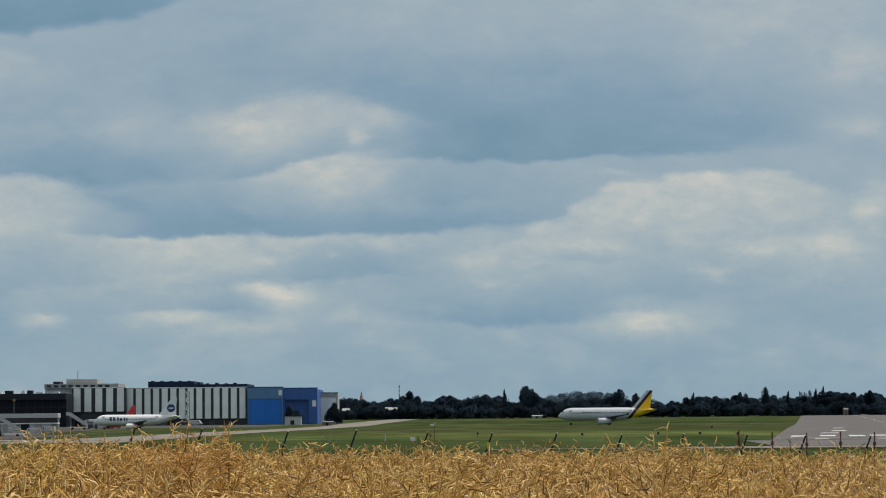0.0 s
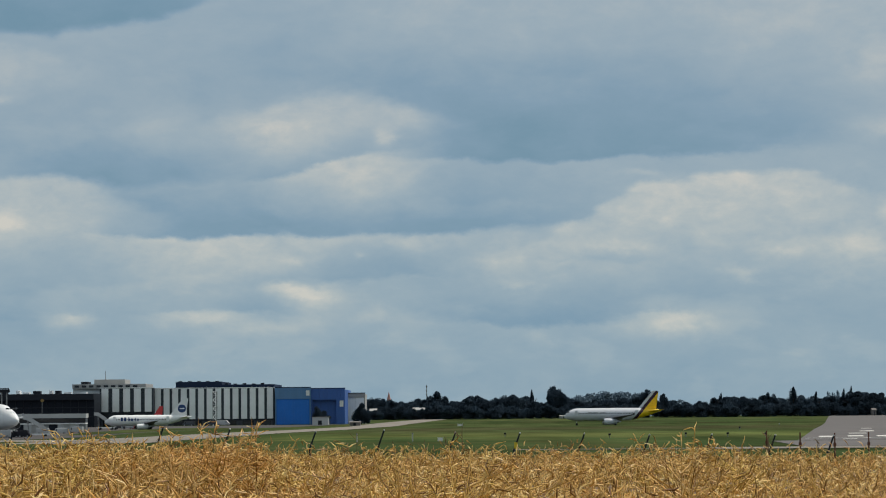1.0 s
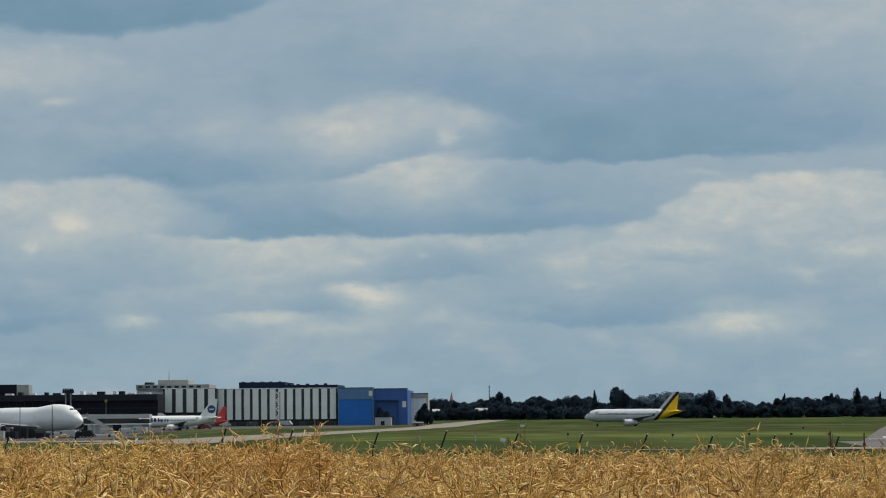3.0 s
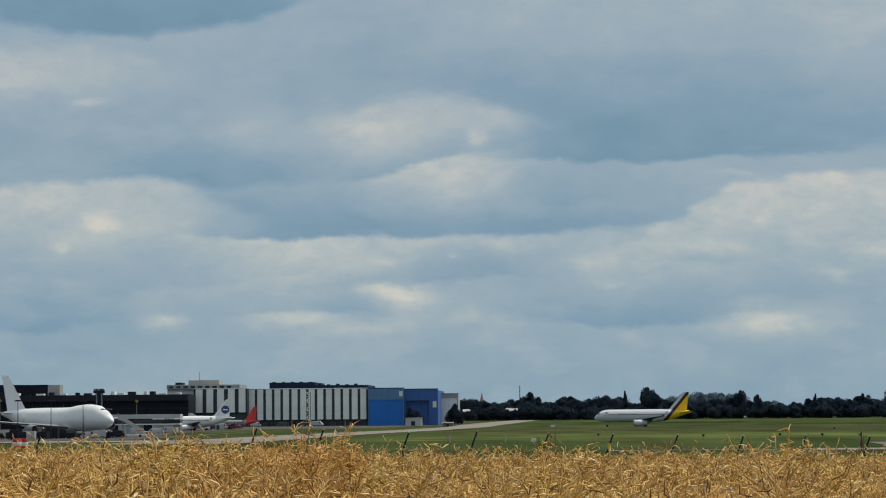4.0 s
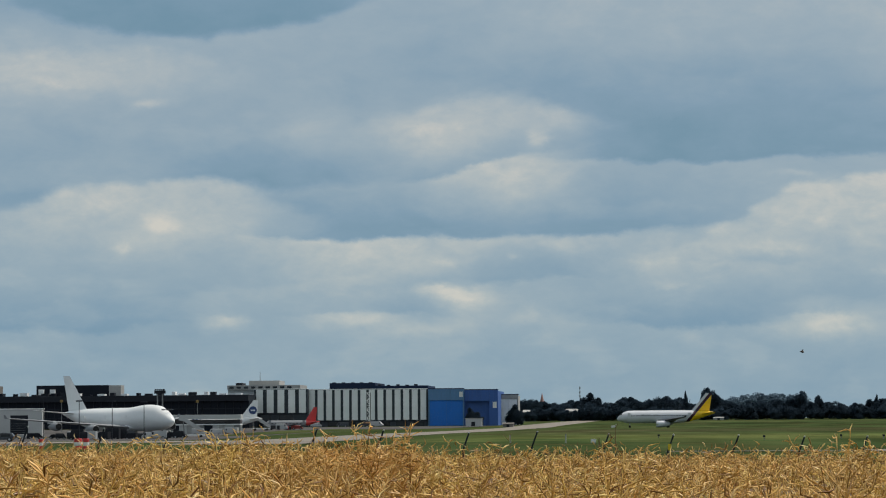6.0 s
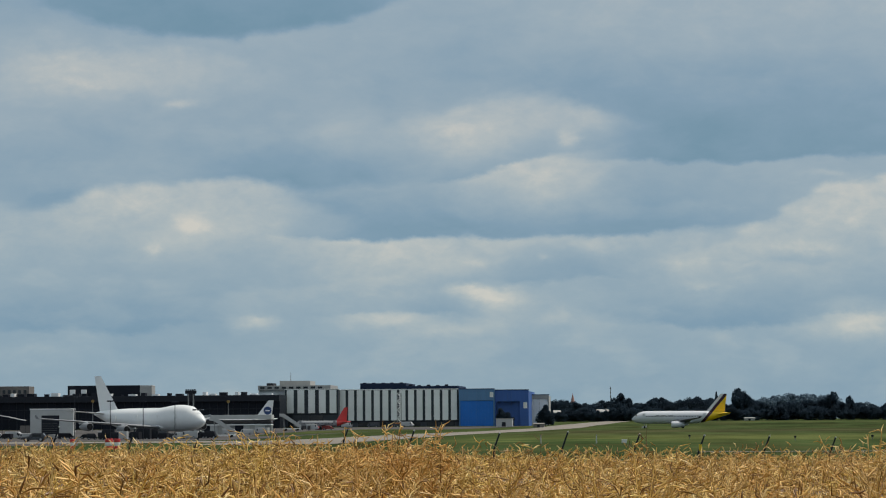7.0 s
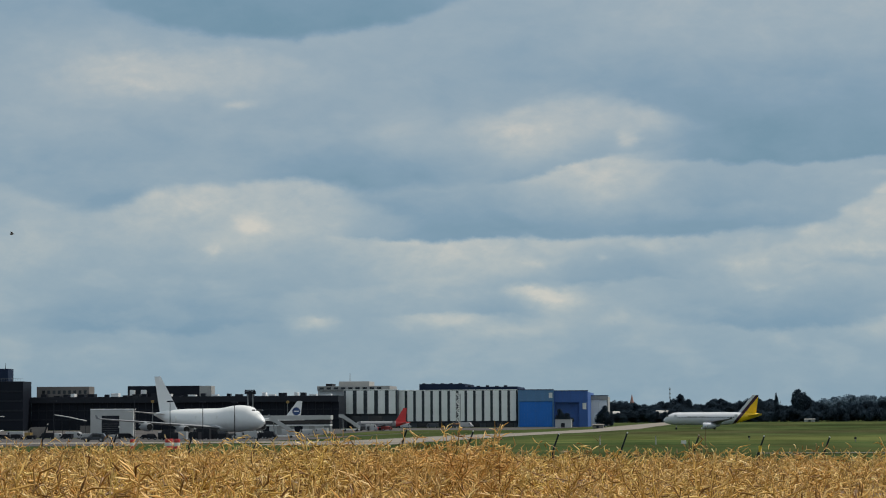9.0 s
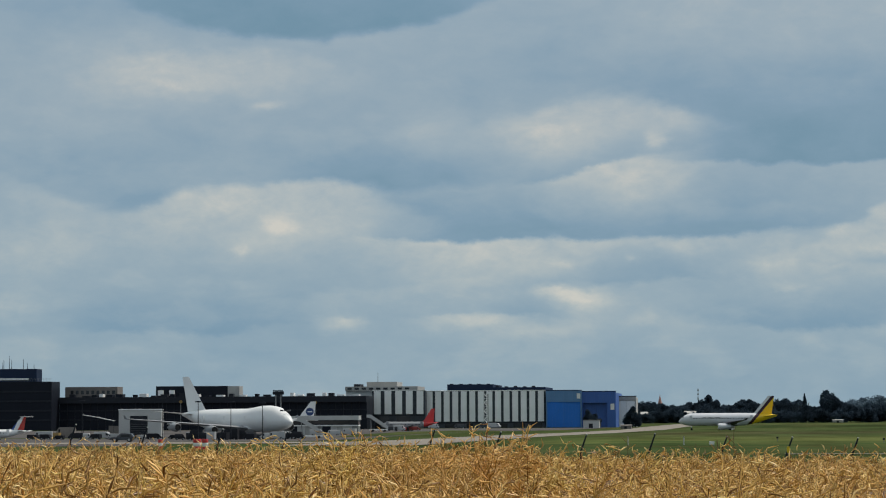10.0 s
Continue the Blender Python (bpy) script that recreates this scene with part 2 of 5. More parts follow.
def loft(bm, rings, closed=True, caps=True):
    """Skin a row of rings, each a list of points of equal number."""
    rows = [[bm.verts.new(p) for p in r] for r in rings]
    n = len(rows[0])
    for a, b in zip(rows, rows[1:]):
        for i in range(n if closed else n - 1):
            j = (i + 1) % n
            bm.faces.new((a[i], a[j], b[j], b[i]))
    if caps:
        bm.faces.new(list(reversed(rows[0])))
        bm.faces.new(rows[-1])
    return rows


def rod(bm, a, b, r0, r1=None, n=6):
    a, b = Vector(a), Vector(b)
    r1 = r0 if r1 is None else r1
    q = (b - a).to_track_quat("Z", "Y")
    rings = [[p + q @ Vector((r * math.cos(2 * math.pi * i / n), r * math.sin(2 * math.pi * i / n), 0)) for i in range(n)] for p, r in ((a, r0), (b, r1))]
    loft(bm, rings)


def smooth(me, angle=40):
    for p in me.polygons:
        p.use_smooth = True
    me.set_sharp_from_angle(angle=radians(angle))


def mesh_of(bm, name, materials, soft=None):
    bmesh.ops.recalc_face_normals(bm, faces=bm.faces)
    me = bpy.data.meshes.new(name)
    bm.to_mesh(me)
    bm.free()
    for m in (materials if isinstance(materials, (list, tuple)) else [materials]):
        me.materials.append(m)
    if soft:
        smooth(me, soft)
    return me


def part(name, bm, mat, parent, label="", soft=None):
    ob = new(name, mesh_of(bm, name, mat, soft))
    ob.parent = parent
    if label:
        tagged(ob, label)
    return ob


def thing(name, m, label, category, group="", kind=""):
    ob = new(name)
    ob.matrix_basis = m
    return tagged(ob, label, category, group, kind)


def piece(name, bm, mat, m, label, category="", group="", kind="", soft=None):
    ob = new(name, mesh_of(bm, name, mat, soft))
    ob.matrix_basis = m
    return tagged(ob, label, category, group, kind)


def step(a, b, x):
    t = min(1.0, max(0.0, (x - a) / (b - a)))
    return t * t * (3 - 2 * t)


def ground_z(x, y):
    """Height of the land: a raised crop field, a shallow bowl under the apron, level runway."""
    z = FIELD_Z * (1 - step(44, 90, y))
    s = x / max(y, 1.0)
    z += DIP * step(0.10, 0.19, -s) * step(400, 650, y) * (1 - 0.8 * step(900, 1010, y))
    return z + 1.7 * step(950, 1650, y) - 0.4 * step(500, 800, y) * (1 - step(1000, 1150, y))


FIELD_Z, DIP = 1.2, -1.9


# ---- surfaces ----
def land_material():
    """Mown grass with drier bands."""
    m = bpy.data.materials.new("airfield_grass")
    m.use_nodes = True
    N, L = m.node_tree.nodes, m.node_tree.links
    bsdf = N["Principled BSDF"]
    bsdf.inputs["Roughness"].default_value = 0.9
    bsdf.inputs["Specular IOR Level"].default_value = 0.0
    tc = N.new("ShaderNodeTexCoord")
    stretch = N.new("ShaderNodeMapping")
    stretch.inputs["Scale"].default_value = (0.0045, 0.0021, 1.0)
    L.new(tc.outputs["Object"], stretch.inputs[0])
    big = N.new("ShaderNodeTexNoise")
    big.inputs["Scale"].default_value, big.inputs["Detail"].default_value = 1.6, 3.0
    L.new(stretch.outputs[0], big.inputs["Vector"])
    ramp = N.new("ShaderNodeValToRGB")
    L.new(big.outputs["Fac"], ramp.inputs[0])
    e = ramp.color_ramp.elements
    e[0].position, e[0].color = 0.38, (0.031, 0.045, 0.018, 1)
    e[1].position, e[1].color = 0.63, (0.066, 0.080, 0.032, 1)
    mid = ramp.color_ramp.elements.new(0.50)
    mid.color = (0.040, 0.064, 0.024, 1)
    tuft = N.new("ShaderNodeTexNoise")
    tuft.inputs["Scale"].default_value, tuft.inputs["Detail"].default_value = 0.5, 8.0
    L.new(tc.outputs["Object"], tuft.inputs["Vector"])
    patch = N.new("ShaderNodeTexNoise")
    patch.inputs["Scale"].default_value, patch.inputs["Detail"].default_value = 0.05, 5.0
    L.new(tc.outputs["Object"], patch.inputs["Vector"])
    dry = N.new("ShaderNodeMapRange")
    dry.inputs["From Min"].default_value, dry.inputs["From Max"].default_value = 0.46, 0.72
    dry.inputs["To Max"].default_value = 0.7
    L.new(patch.outputs["Fac"], dry.inputs["Value"])
    blend = N.new("ShaderNodeMix")
    blend.data_type = "RGBA"
    L.new(dry.outputs[0], blend.inputs["Factor"])
    L.new(ramp.outputs[0], blend.inputs["A"])
    blend.inputs["B"].default_value = (0.074, 0.062, 0.028, 1)
    # mown bands across the field: a pale dry one and a brownish one further off
    sep = N.new("ShaderNodeSeparateXYZ")
    L.new(tc.outputs["Object"], sep.inputs[0])

    def num(op, a, b=None, c=None):
        n = N.new("ShaderNodeMath")
        n.operation = op
        for i, v in enumerate((a, b, c)):
            if isinstance(v, (int, float)):
                n.inputs[i].default_value = v
            elif v is not None:
                L.new(v, n.inputs[i])
        return n.outputs[0]
    wob = num("MULTIPLY_ADD", num("SUBTRACT", patch.outputs["Fac"], 0.5), 260.0, sep.outputs[1])
    inside = N.new("ShaderNodeMapRange")
    inside.inputs["From Min"].default_value, inside.inputs["From Max"].default_value = -38.0, -20.0
    L.new(sep.outputs[0], inside.inputs["Value"])
    for centre, half, amount, colour in ((425, 55, 0.6, (0.110, 0.128, 0.042)), (720, 120, 0.6, (0.066, 0.058, 0.032)), (236, 22, 0.6, (0.028, 0.032, 0.015))):
        d = num("DIVIDE", num("SUBTRACT", wob, centre), half)
        w = num("MULTIPLY", num("MULTIPLY", num("POWER", 0.36788, num("MULTIPLY", d, d)), amount), inside.outputs[0])
        band = N.new("ShaderNodeMix")
        band.data_type = "RGBA"
        L.new(w, band.inputs["Factor"])
        L.new(blend.outputs["Result"], band.inputs["A"])
        band.inputs["B"].default_value = (*colour, 1)
        blend = band
    hsv = N.new("ShaderNodeHueSaturation")
    L.new(blend.outputs["Result"], hsv.inputs["Color"])
    lift = N.new("ShaderNodeMapRange")
    lift.inputs["To Min"].default_value, lift.inputs["To Max"].default_value = 0.6, 1.4
    L.new(tuft.outputs["Fac"], lift.inputs["Value"])
    # long swathes of thicker and thinner growth
    lane = N.new("ShaderNodeMapping")
    lane.inputs["Scale"].default_value = (0.075, 0.010, 1.0)
    L.new(tc.outputs["Object"], lane.inputs[0])
    swathe = N.new("ShaderNodeTexNoise")
    swathe.inputs["Scale"].default_value, swathe.inputs["Detail"].default_value = 1.0, 5.0
    L.new(lane.outputs[0], swathe.inputs["Vector"])
    thick = N.new("ShaderNodeMapRange")
    thick.inputs["From Min"].default_value, thick.inputs["From Max"].default_value = 0.32, 0.68
    thick.inputs["To Min"].default_value, thick.inputs["To Max"].default_value = 0.68, 1.30
    L.new(swathe.outputs["Fac"], thick.inputs["Value"])
    L.new(num("MULTIPLY", lift.outputs[0], thick.outputs[0]), hsv.inputs["Value"])
    L.new(hsv.outputs[0], bsdf.inputs["Base Color"])
    return m


GRASS = land_material()
ASPHALT = material("runway_asphalt", (0.098, 0.088, 0.084), 0.75, vary=0.40, size=14, fine=7, spec=0.25)
CONCRETE = material("taxiway_concrete", (0.215, 0.195, 0.17), 0.9, vary=0.35, size=14, fine=12, spec=0.05)
APRON = material("apron_concrete", (0.090, 0.087, 0.088), 0.9, vary=0.3, size=25, fine=12, spec=0.0)
WORN = material("worn_runway_paint", (0.58, 0.56, 0.52), 0.8, vary=0.7, size=4, fine=6)
LINE = material("road_paint", (0.75, 0.75, 0.72), 0.6, vary=0.15, size=3)
WHITE = material("white_aircraft_paint", (0.77, 0.78, 0.78), 0.35, vary=0.05, size=6, coat=0.3)
GREYWHITE = material("silver_grey_aircraft_paint", (0.56, 0.58, 0.62), 0.35, vary=0.06, size=6, coat=0.3)
YELLOW = material("yellow_aircraft_paint", (0.75, 0.50, 0.02), 0.35, vary=0.06, size=4)
RED = material("red_paint", (0.58, 0.045, 0.045), 0.4, vary=0.1, size=4)
NAVY = material("navy_blue_paint", (0.02, 0.05, 0.16), 0.4, vary=0.1, size=4)
GLASS = material("dark_window_glass", (0.015, 0.018, 0.022), 0.12, vary=0.2, size=2)
METAL = material("bare_aluminium", (0.45, 0.46, 0.48), 0.4, 0.7, vary=0.12, size=3)
# wing grey taken near black: the undersides' shade is in the base colour
WINGGREY = material("shade_darkened_wing_grey", (0.030, 0.034, 0.044), 0.5, vary=0.08, size=4)
MIDGREY = material("light_grey_wing_paint", (0.22, 0.23, 0.245), 0.4, vary=0.08, size=5)
RUBBER = material("black_rubber", (0.012, 0.012, 0.013), 0.8, vary=0.2, size=1)
STEEL = material("galvanised_steel", (0.22, 0.23, 0.23), 0.55, 0.4, vary=0.2, size=1)
DARKSTEEL = material("dark_painted_steel", (0.018, 0.021, 0.029), 0.6, vary=0.2, size=2, spec=0.2)
CLAD = material("light_grey_facade_panel", (0.84, 0.85, 0.85), 0.6, vary=0.10, size=5, per_piece=0.12)
DARKCLAD = material("black_glazed_facade", (0.011, 0.014, 0.022), 0.5, vary=0.25, size=6, spec=0.12)
HALLGLASS = material("dark_hall_glazing", (0.042, 0.050, 0.062), 0.4, vary=0.3, size=4, spec=0.25)
ROOFDARK = material("dark_blue_roof_fascia", (0.016, 0.028, 0.060), 0.7, vary=0.2, size=6, spec=0.15)
BLUE = material("bright_blue_hangar_door", (0.008, 0.165, 0.62), 0.5, vary=0.10, size=5, per_piece=0.08)
BLUEGREY = material("steel_blue_cladding", (0.095, 0.215, 0.40), 0.55, vary=0.10, size=5, per_piece=0.08)
BLUEDEEP = material("deep_blue_cladding", (0.035, 0.108, 0.36), 0.55, vary=0.10, size=5, per_piece=0.08)
PALEWALL = material("dusty_white_render", (0.46, 0.47, 0.47), 0.7, vary=0.12, size=4)
CONCWALL = material("weathered_concrete_wall", (0.36, 0.36, 0.35), 0.8, vary=0.2, size=8, fine=10)
BRICKISH = material("brown_grey_render", (0.17, 0.155, 0.145), 0.8, vary=0.2, size=5)
BARK = material("bark", (0.06, 0.045, 0.035), 0.9, vary=0.3, size=1, bump=0.03)
# blue in this leaf colour stands in for the haze over the woods
LEAF = material("haze_tinted_foliage", (0.084, 0.124, 0.165), 0.9, vary=0.25, size=3, per_piece=0.5, spec=0.0)


def let_light_through(m, share):
    """Leaves glow a little on the side away from the sun."""
    N, L = m.node_tree.nodes, m.node_tree.links
    thin, both = N.new("ShaderNodeBsdfTranslucent"), N.new("ShaderNodeMixShader")
    colour = N["Principled BSDF"].inputs["Base Color"].links[0].from_socket
    L.new(colour, thin.inputs["Color"])
    both.inputs[0].default_value = share
    L.new(N["Principled BSDF"].outputs[0], both.inputs[1])
    L.new(thin.outputs[0], both.inputs[2])
    L.new(both.outputs[0], N["Material Output"].inputs["Surface"])


let_light_through(LEAF, 0.70)
# far ridge leaves: distance haze is put into the paler, bluer base colour
FARLEAF = material("haze_tinted_far_foliage", (0.075, 0.125, 0.175), 0.9, vary=0.25, size=8, per_piece=0.2)
def straw_material():
    """Dry straw: golden, with yellow-green and rust patches over the field and every stalk its own shade."""
    m = bpy.data.materials.new("ripe_rapeseed_straw")
    m.use_nodes = True
    N, L = m.node_tree.nodes, m.node_tree.links
    bsdf = N["Principled BSDF"]
    bsdf.inputs["Roughness"].default_value = 0.42
    geo, tc = N.new("ShaderNodeNewGeometry"), N.new("ShaderNodeTexCoord")
    shade = N.new("ShaderNodeValToRGB")
    L.new(geo.outputs["Random Per Island"], shade.inputs[0])
    e = shade.color_ramp.elements
    e[0].position, e[0].color = 0.0, (0.21, 0.095, 0.022, 1)
    e[1].position, e[1].color = 1.0, (0.94, 0.74, 0.36, 1)
    for p, c in ((0.35, (0.69, 0.425, 0.112)), (0.75, (0.91, 0.635, 0.22))):
        k = shade.color_ramp.elements.new(p)
        k.color = (*c, 1)
    patch = N.new("ShaderNodeTexNoise")
    patch.inputs["Scale"].default_value, patch.inputs["Detail"].default_value = 1.3, 3.0
    L.new(tc.outputs["Object"], patch.inputs["Vector"])
    tint = N.new("ShaderNodeValToRGB")
    L.new(patch.outputs["Fac"], tint.inputs[0])
    t = tint.color_ramp.elements
    t[0].position, t[0].color = 0.32, (1.03, 0.91, 0.80, 1)
    t[1].position, t[1].color = 0.72, (0.98, 1.02, 0.74, 1)
    mid = tint.color_ramp.elements.new(0.5)
    mid.color = (1, 1, 1, 1)
    mix = N.new("ShaderNodeMix")
    mix.data_type, mix.blend_type = "RGBA", "MULTIPLY"
    mix.inputs["Factor"].default_value = 1.0
    L.new(shade.outputs[0], mix.inputs["A"])
    L.new(tint.outputs[0], mix.inputs["B"])
    L.new(mix.outputs["Result"], bsdf.inputs["Base Color"])
    # thin dry husks let light through
    thin, both = N.new("ShaderNodeBsdfTranslucent"), N.new("ShaderNodeMixShader")
    L.new(mix.outputs["Result"], thin.inputs["Color"])
    both.inputs[0].default_value = 0.27
    L.new(bsdf.outputs[0], both.inputs[1])
    L.new(thin.outputs[0], both.inputs[2])
    L.new(both.outputs[0], N["Material Output"].inputs["Surface"])
    return m


STRAW = straw_material()
SOIL = material("straw_litter_and_soil", (0.115, 0.064, 0.022), 0.9, vary=0.5, size=0.5, fine=6, bump=0.05)


# ---- ground ----
def make_ground():
    bm = bmesh.new()
    ys = [-400, -60, -10, 0, 6, 12, 20, 30, 40, 44, 52, 60, 70, 80, 90, 120] + [160 + 35 * i for i in range(26)] + [1100, 1200, 1400, 1700, 2100, 2600, 3200, 3900, 4700]
    n = 70
    rows = []
    for y in ys:
        half = 90 + 0.45 * max(y, 0) if y < 3000 else 90 + 0.6 * y
        rows.append([bm.verts.new((x, y, ground_z(x, y))) for x in [half * (2 * i / n - 1) for i in range(n + 1)]])
    for a, b in zip(rows, rows[1:]):
        for i in range(n):
            bm.faces.new((a[i], a[i + 1], b[i + 1], b[i]))
    piece("ground", bm, GRASS, Matrix(), "wide mown green airfield grass with drier bands", "ground", kind="structure", soft=60)


make_ground()


def strip(name, points, mat, label, lift=0.03, kind="structure", category="road"):
    """A paved band between two edge lines, laid over the land. points: rows of (left x, right x, y)."""
    bm = bmesh.new()
    rows = []
    for (l0, r0, y0), (l1, r1, y1) in zip(points, points[1:]):
        k = max(2, int(abs(y1 - y0) / 25) + 1)
        for i in range(k + 1):
            f = i / k
            l, r, y = l0 + (l1 - l0) * f, r0 + (r1 - r0) * f, y0 + (y1 - y0) * f
            rows.append([bm.verts.new((l + (r - l) * j / 8, y, ground_z(l + (r - l) * j / 8, y) + lift)) for j in range(9)])
    for a, b in zip(rows, rows[1:]):
        for j in range(8):
            bm.faces.new((a[j], a[j + 1], b[j + 1], b[j]))
    bmesh.ops.remove_doubles(bm, verts=bm.verts, dist=0.001)
    return piece(name, bm, mat, Matrix(), label, category, kind=kind)


strip("field_soil", [(-70, 60, -30), (-70, 60, 6), (-70, 60, 43)], SOIL, "bare brown soil and straw of the crop field", 0.02, category="field")

# runway: its long axis runs away to the right
RUN = 0.134


def run_x(y, off):
    return -4.3 + RUN * y + off


strip("runway", [(run_x(300, 0), run_x(300, 62), 300), (run_x(3000, 0), run_x(3000, 62), 3000)], ASPHALT, "long grey asphalt runway with white markings", 0.06, category="runway")
strip("perimeter_road", [(21.01, 120, 232), (21.05, 120, 244)], CONCRETE, "pale concrete perimeter road across the runway end", 0.05)
strip("perimeter_track", [(3.5, 20.98, 236.4), (3.5, 20.98, 239.6)], CONCRETE, "narrow pale track in the grass behind the fence", 0.05)
strip("runway_apron", [(29.93, 130, 246), (run_x(300, -3), run_x(300, 66), 300)], ASPHALT, "grey asphalt overrun before the runway", 0.045, category="runway")
strip("taxiway", [(-60, -41, 340), (-54, -38.5, 530), (-53, -37, 700), (-49, -32.5, 900), (-41, -23, 1200), (-29, -14, 1550)], CONCRETE, "pale concrete taxiway leading past the hangars", 0.05, category="taxiway")
strip("service_road", [(-190, -41, 374), (-190, -41, 402)], CONCRETE, "pale concrete service road in the grass", 0.08)
strip("outer_apron", [(-330, -0.215 * 340, 340), (-420, -0.215 * 638, 638)], APRON, "grey concrete parking apron with oil stains", 0.04, category="apron")
strip("apron", [(-330, -91.38, 640), (-400, -91.13, 760), (-450, -87.36, 920), (-560, -52.79, 1120)], APRON, "grey concrete parking apron with oil stains", 0.04, category="apron")


# ---- aircraft ----
def ellipse(x, zc, w, h, n=28):
    return [(x, w * math.cos(2 * math.pi * i / n), zc + h * math.sin(2 * math.pi * i / n)) for i in range(n)]


def foil(p, chord, thick, axis, n=6):
    """A wing section at p: the leading edge there, the chord running aft (-x), thickness along axis."""
    up = Vector(axis)
    top = [0.0, 0.05, 0.2, 0.45, 0.75, 1.0]
    ht = [0.0, 0.55, 0.95, 1.0, 0.55, 0.04]
    pts = [Vector(p) + Vector((-chord * a, 0, 0)) + up * (thick * 0.5 * h) for a, h in zip(top, ht)]
    pts += [Vector(p) + Vector((-chord * a, 0, 0)) - up * (thick * 0.5 * h) for a, h in reversed(list(zip(top, ht))[1:])]
    return pts


def nacelle(parent, x, y, z, length, r, paint):
    bm = bmesh.new()
    n = 20
    prof = ((0.0, 0.86), (0.03, 0.98), (0.15, 1.06), (0.4, 1.05), (0.75, 0.85), (1.0, 0.66))
    inner = ((1.0, 0.60), (0.6, 0.7), (0.12, 0.80), (0.0, 0.86))
    rings = [[(x - length * a, y + r * k * math.cos(2 * math.pi * i / n), z + r * k * math.sin(2 * math.pi * i / n)) for i in range(n)] for a, k in prof + inner]
    loft(bm, rings, caps=False)
    e = part("engine", bm, paint, parent, soft=50)
    bm = bmesh.new()
    loft(bm, [[(x - length * a, y + r * k * math.cos(2 * math.pi * i / n), z + r * k * math.sin(2 * math.pi * i / n)) for i in range(n)] for a, k in ((0.0, 0.03), (0.018, 0.25), (0.026, 0.85))])
    part("fan", bm, RUBBER, e, "dark engine fan", soft=40)
    bm = bmesh.new()
    loft(bm, [[(x - length * a, y + r * k * math.cos(2 * math.pi * i / n), z + r * k * math.sin(2 * math.pi * i / n)) for i in range(n)] for a, k in ((0.7, 0.5), (1.05, 0.42), (1.3, 0.12))])
    part("exhaust_cone", bm, METAL, e, "bare metal exhaust cone", soft=40)
    return e


def gear(parent, x, y, z_top, r, axles=1, gap=0.9):
    bm = bmesh.new()
    rod(bm, (x, y, z_top), (x, y, r), 0.14 * r / 0.5, n=8)
    rod(bm, (x + 0.5 * r, y, z_top), (x, y, r * 1.4), 0.07 * r / 0.5, n=6)
    leg = part("landing_gear_leg", bm, METAL, parent, "bare metal landing gear leg")
    for k in range(axles):
        ax = x + (k - (axles - 1) / 2) * 2.4 * r
        for s in (-1, 1):
            bm = bmesh.new()
            n = 16
            w = 0.36 * r / 0.5
            loft(bm, [[(ax + r * q * math.cos(2 * math.pi * i / n), y + s * gap / 2 + o * w, r + r * q * math.sin(2 * math.pi * i / n)) for i in range(n)] for o, q in ((-0.5, 0.75), (-0.4, 0.97), (0, 1), (0.4, 0.97), (0.5, 0.75))])
            part("wheel", bm, RUBBER, leg, "black rubber tyre", soft=40)


def lift_surface(name, parent, mat, sections, label=""):
    """Skin a wing, stabiliser or fin from (leading edge point, chord, thickness, thickness axis)."""
    bm = bmesh.new()
    loft(bm, [foil(*s) for s in sections])
    return part(name, bm, mat, parent, label, soft=50)


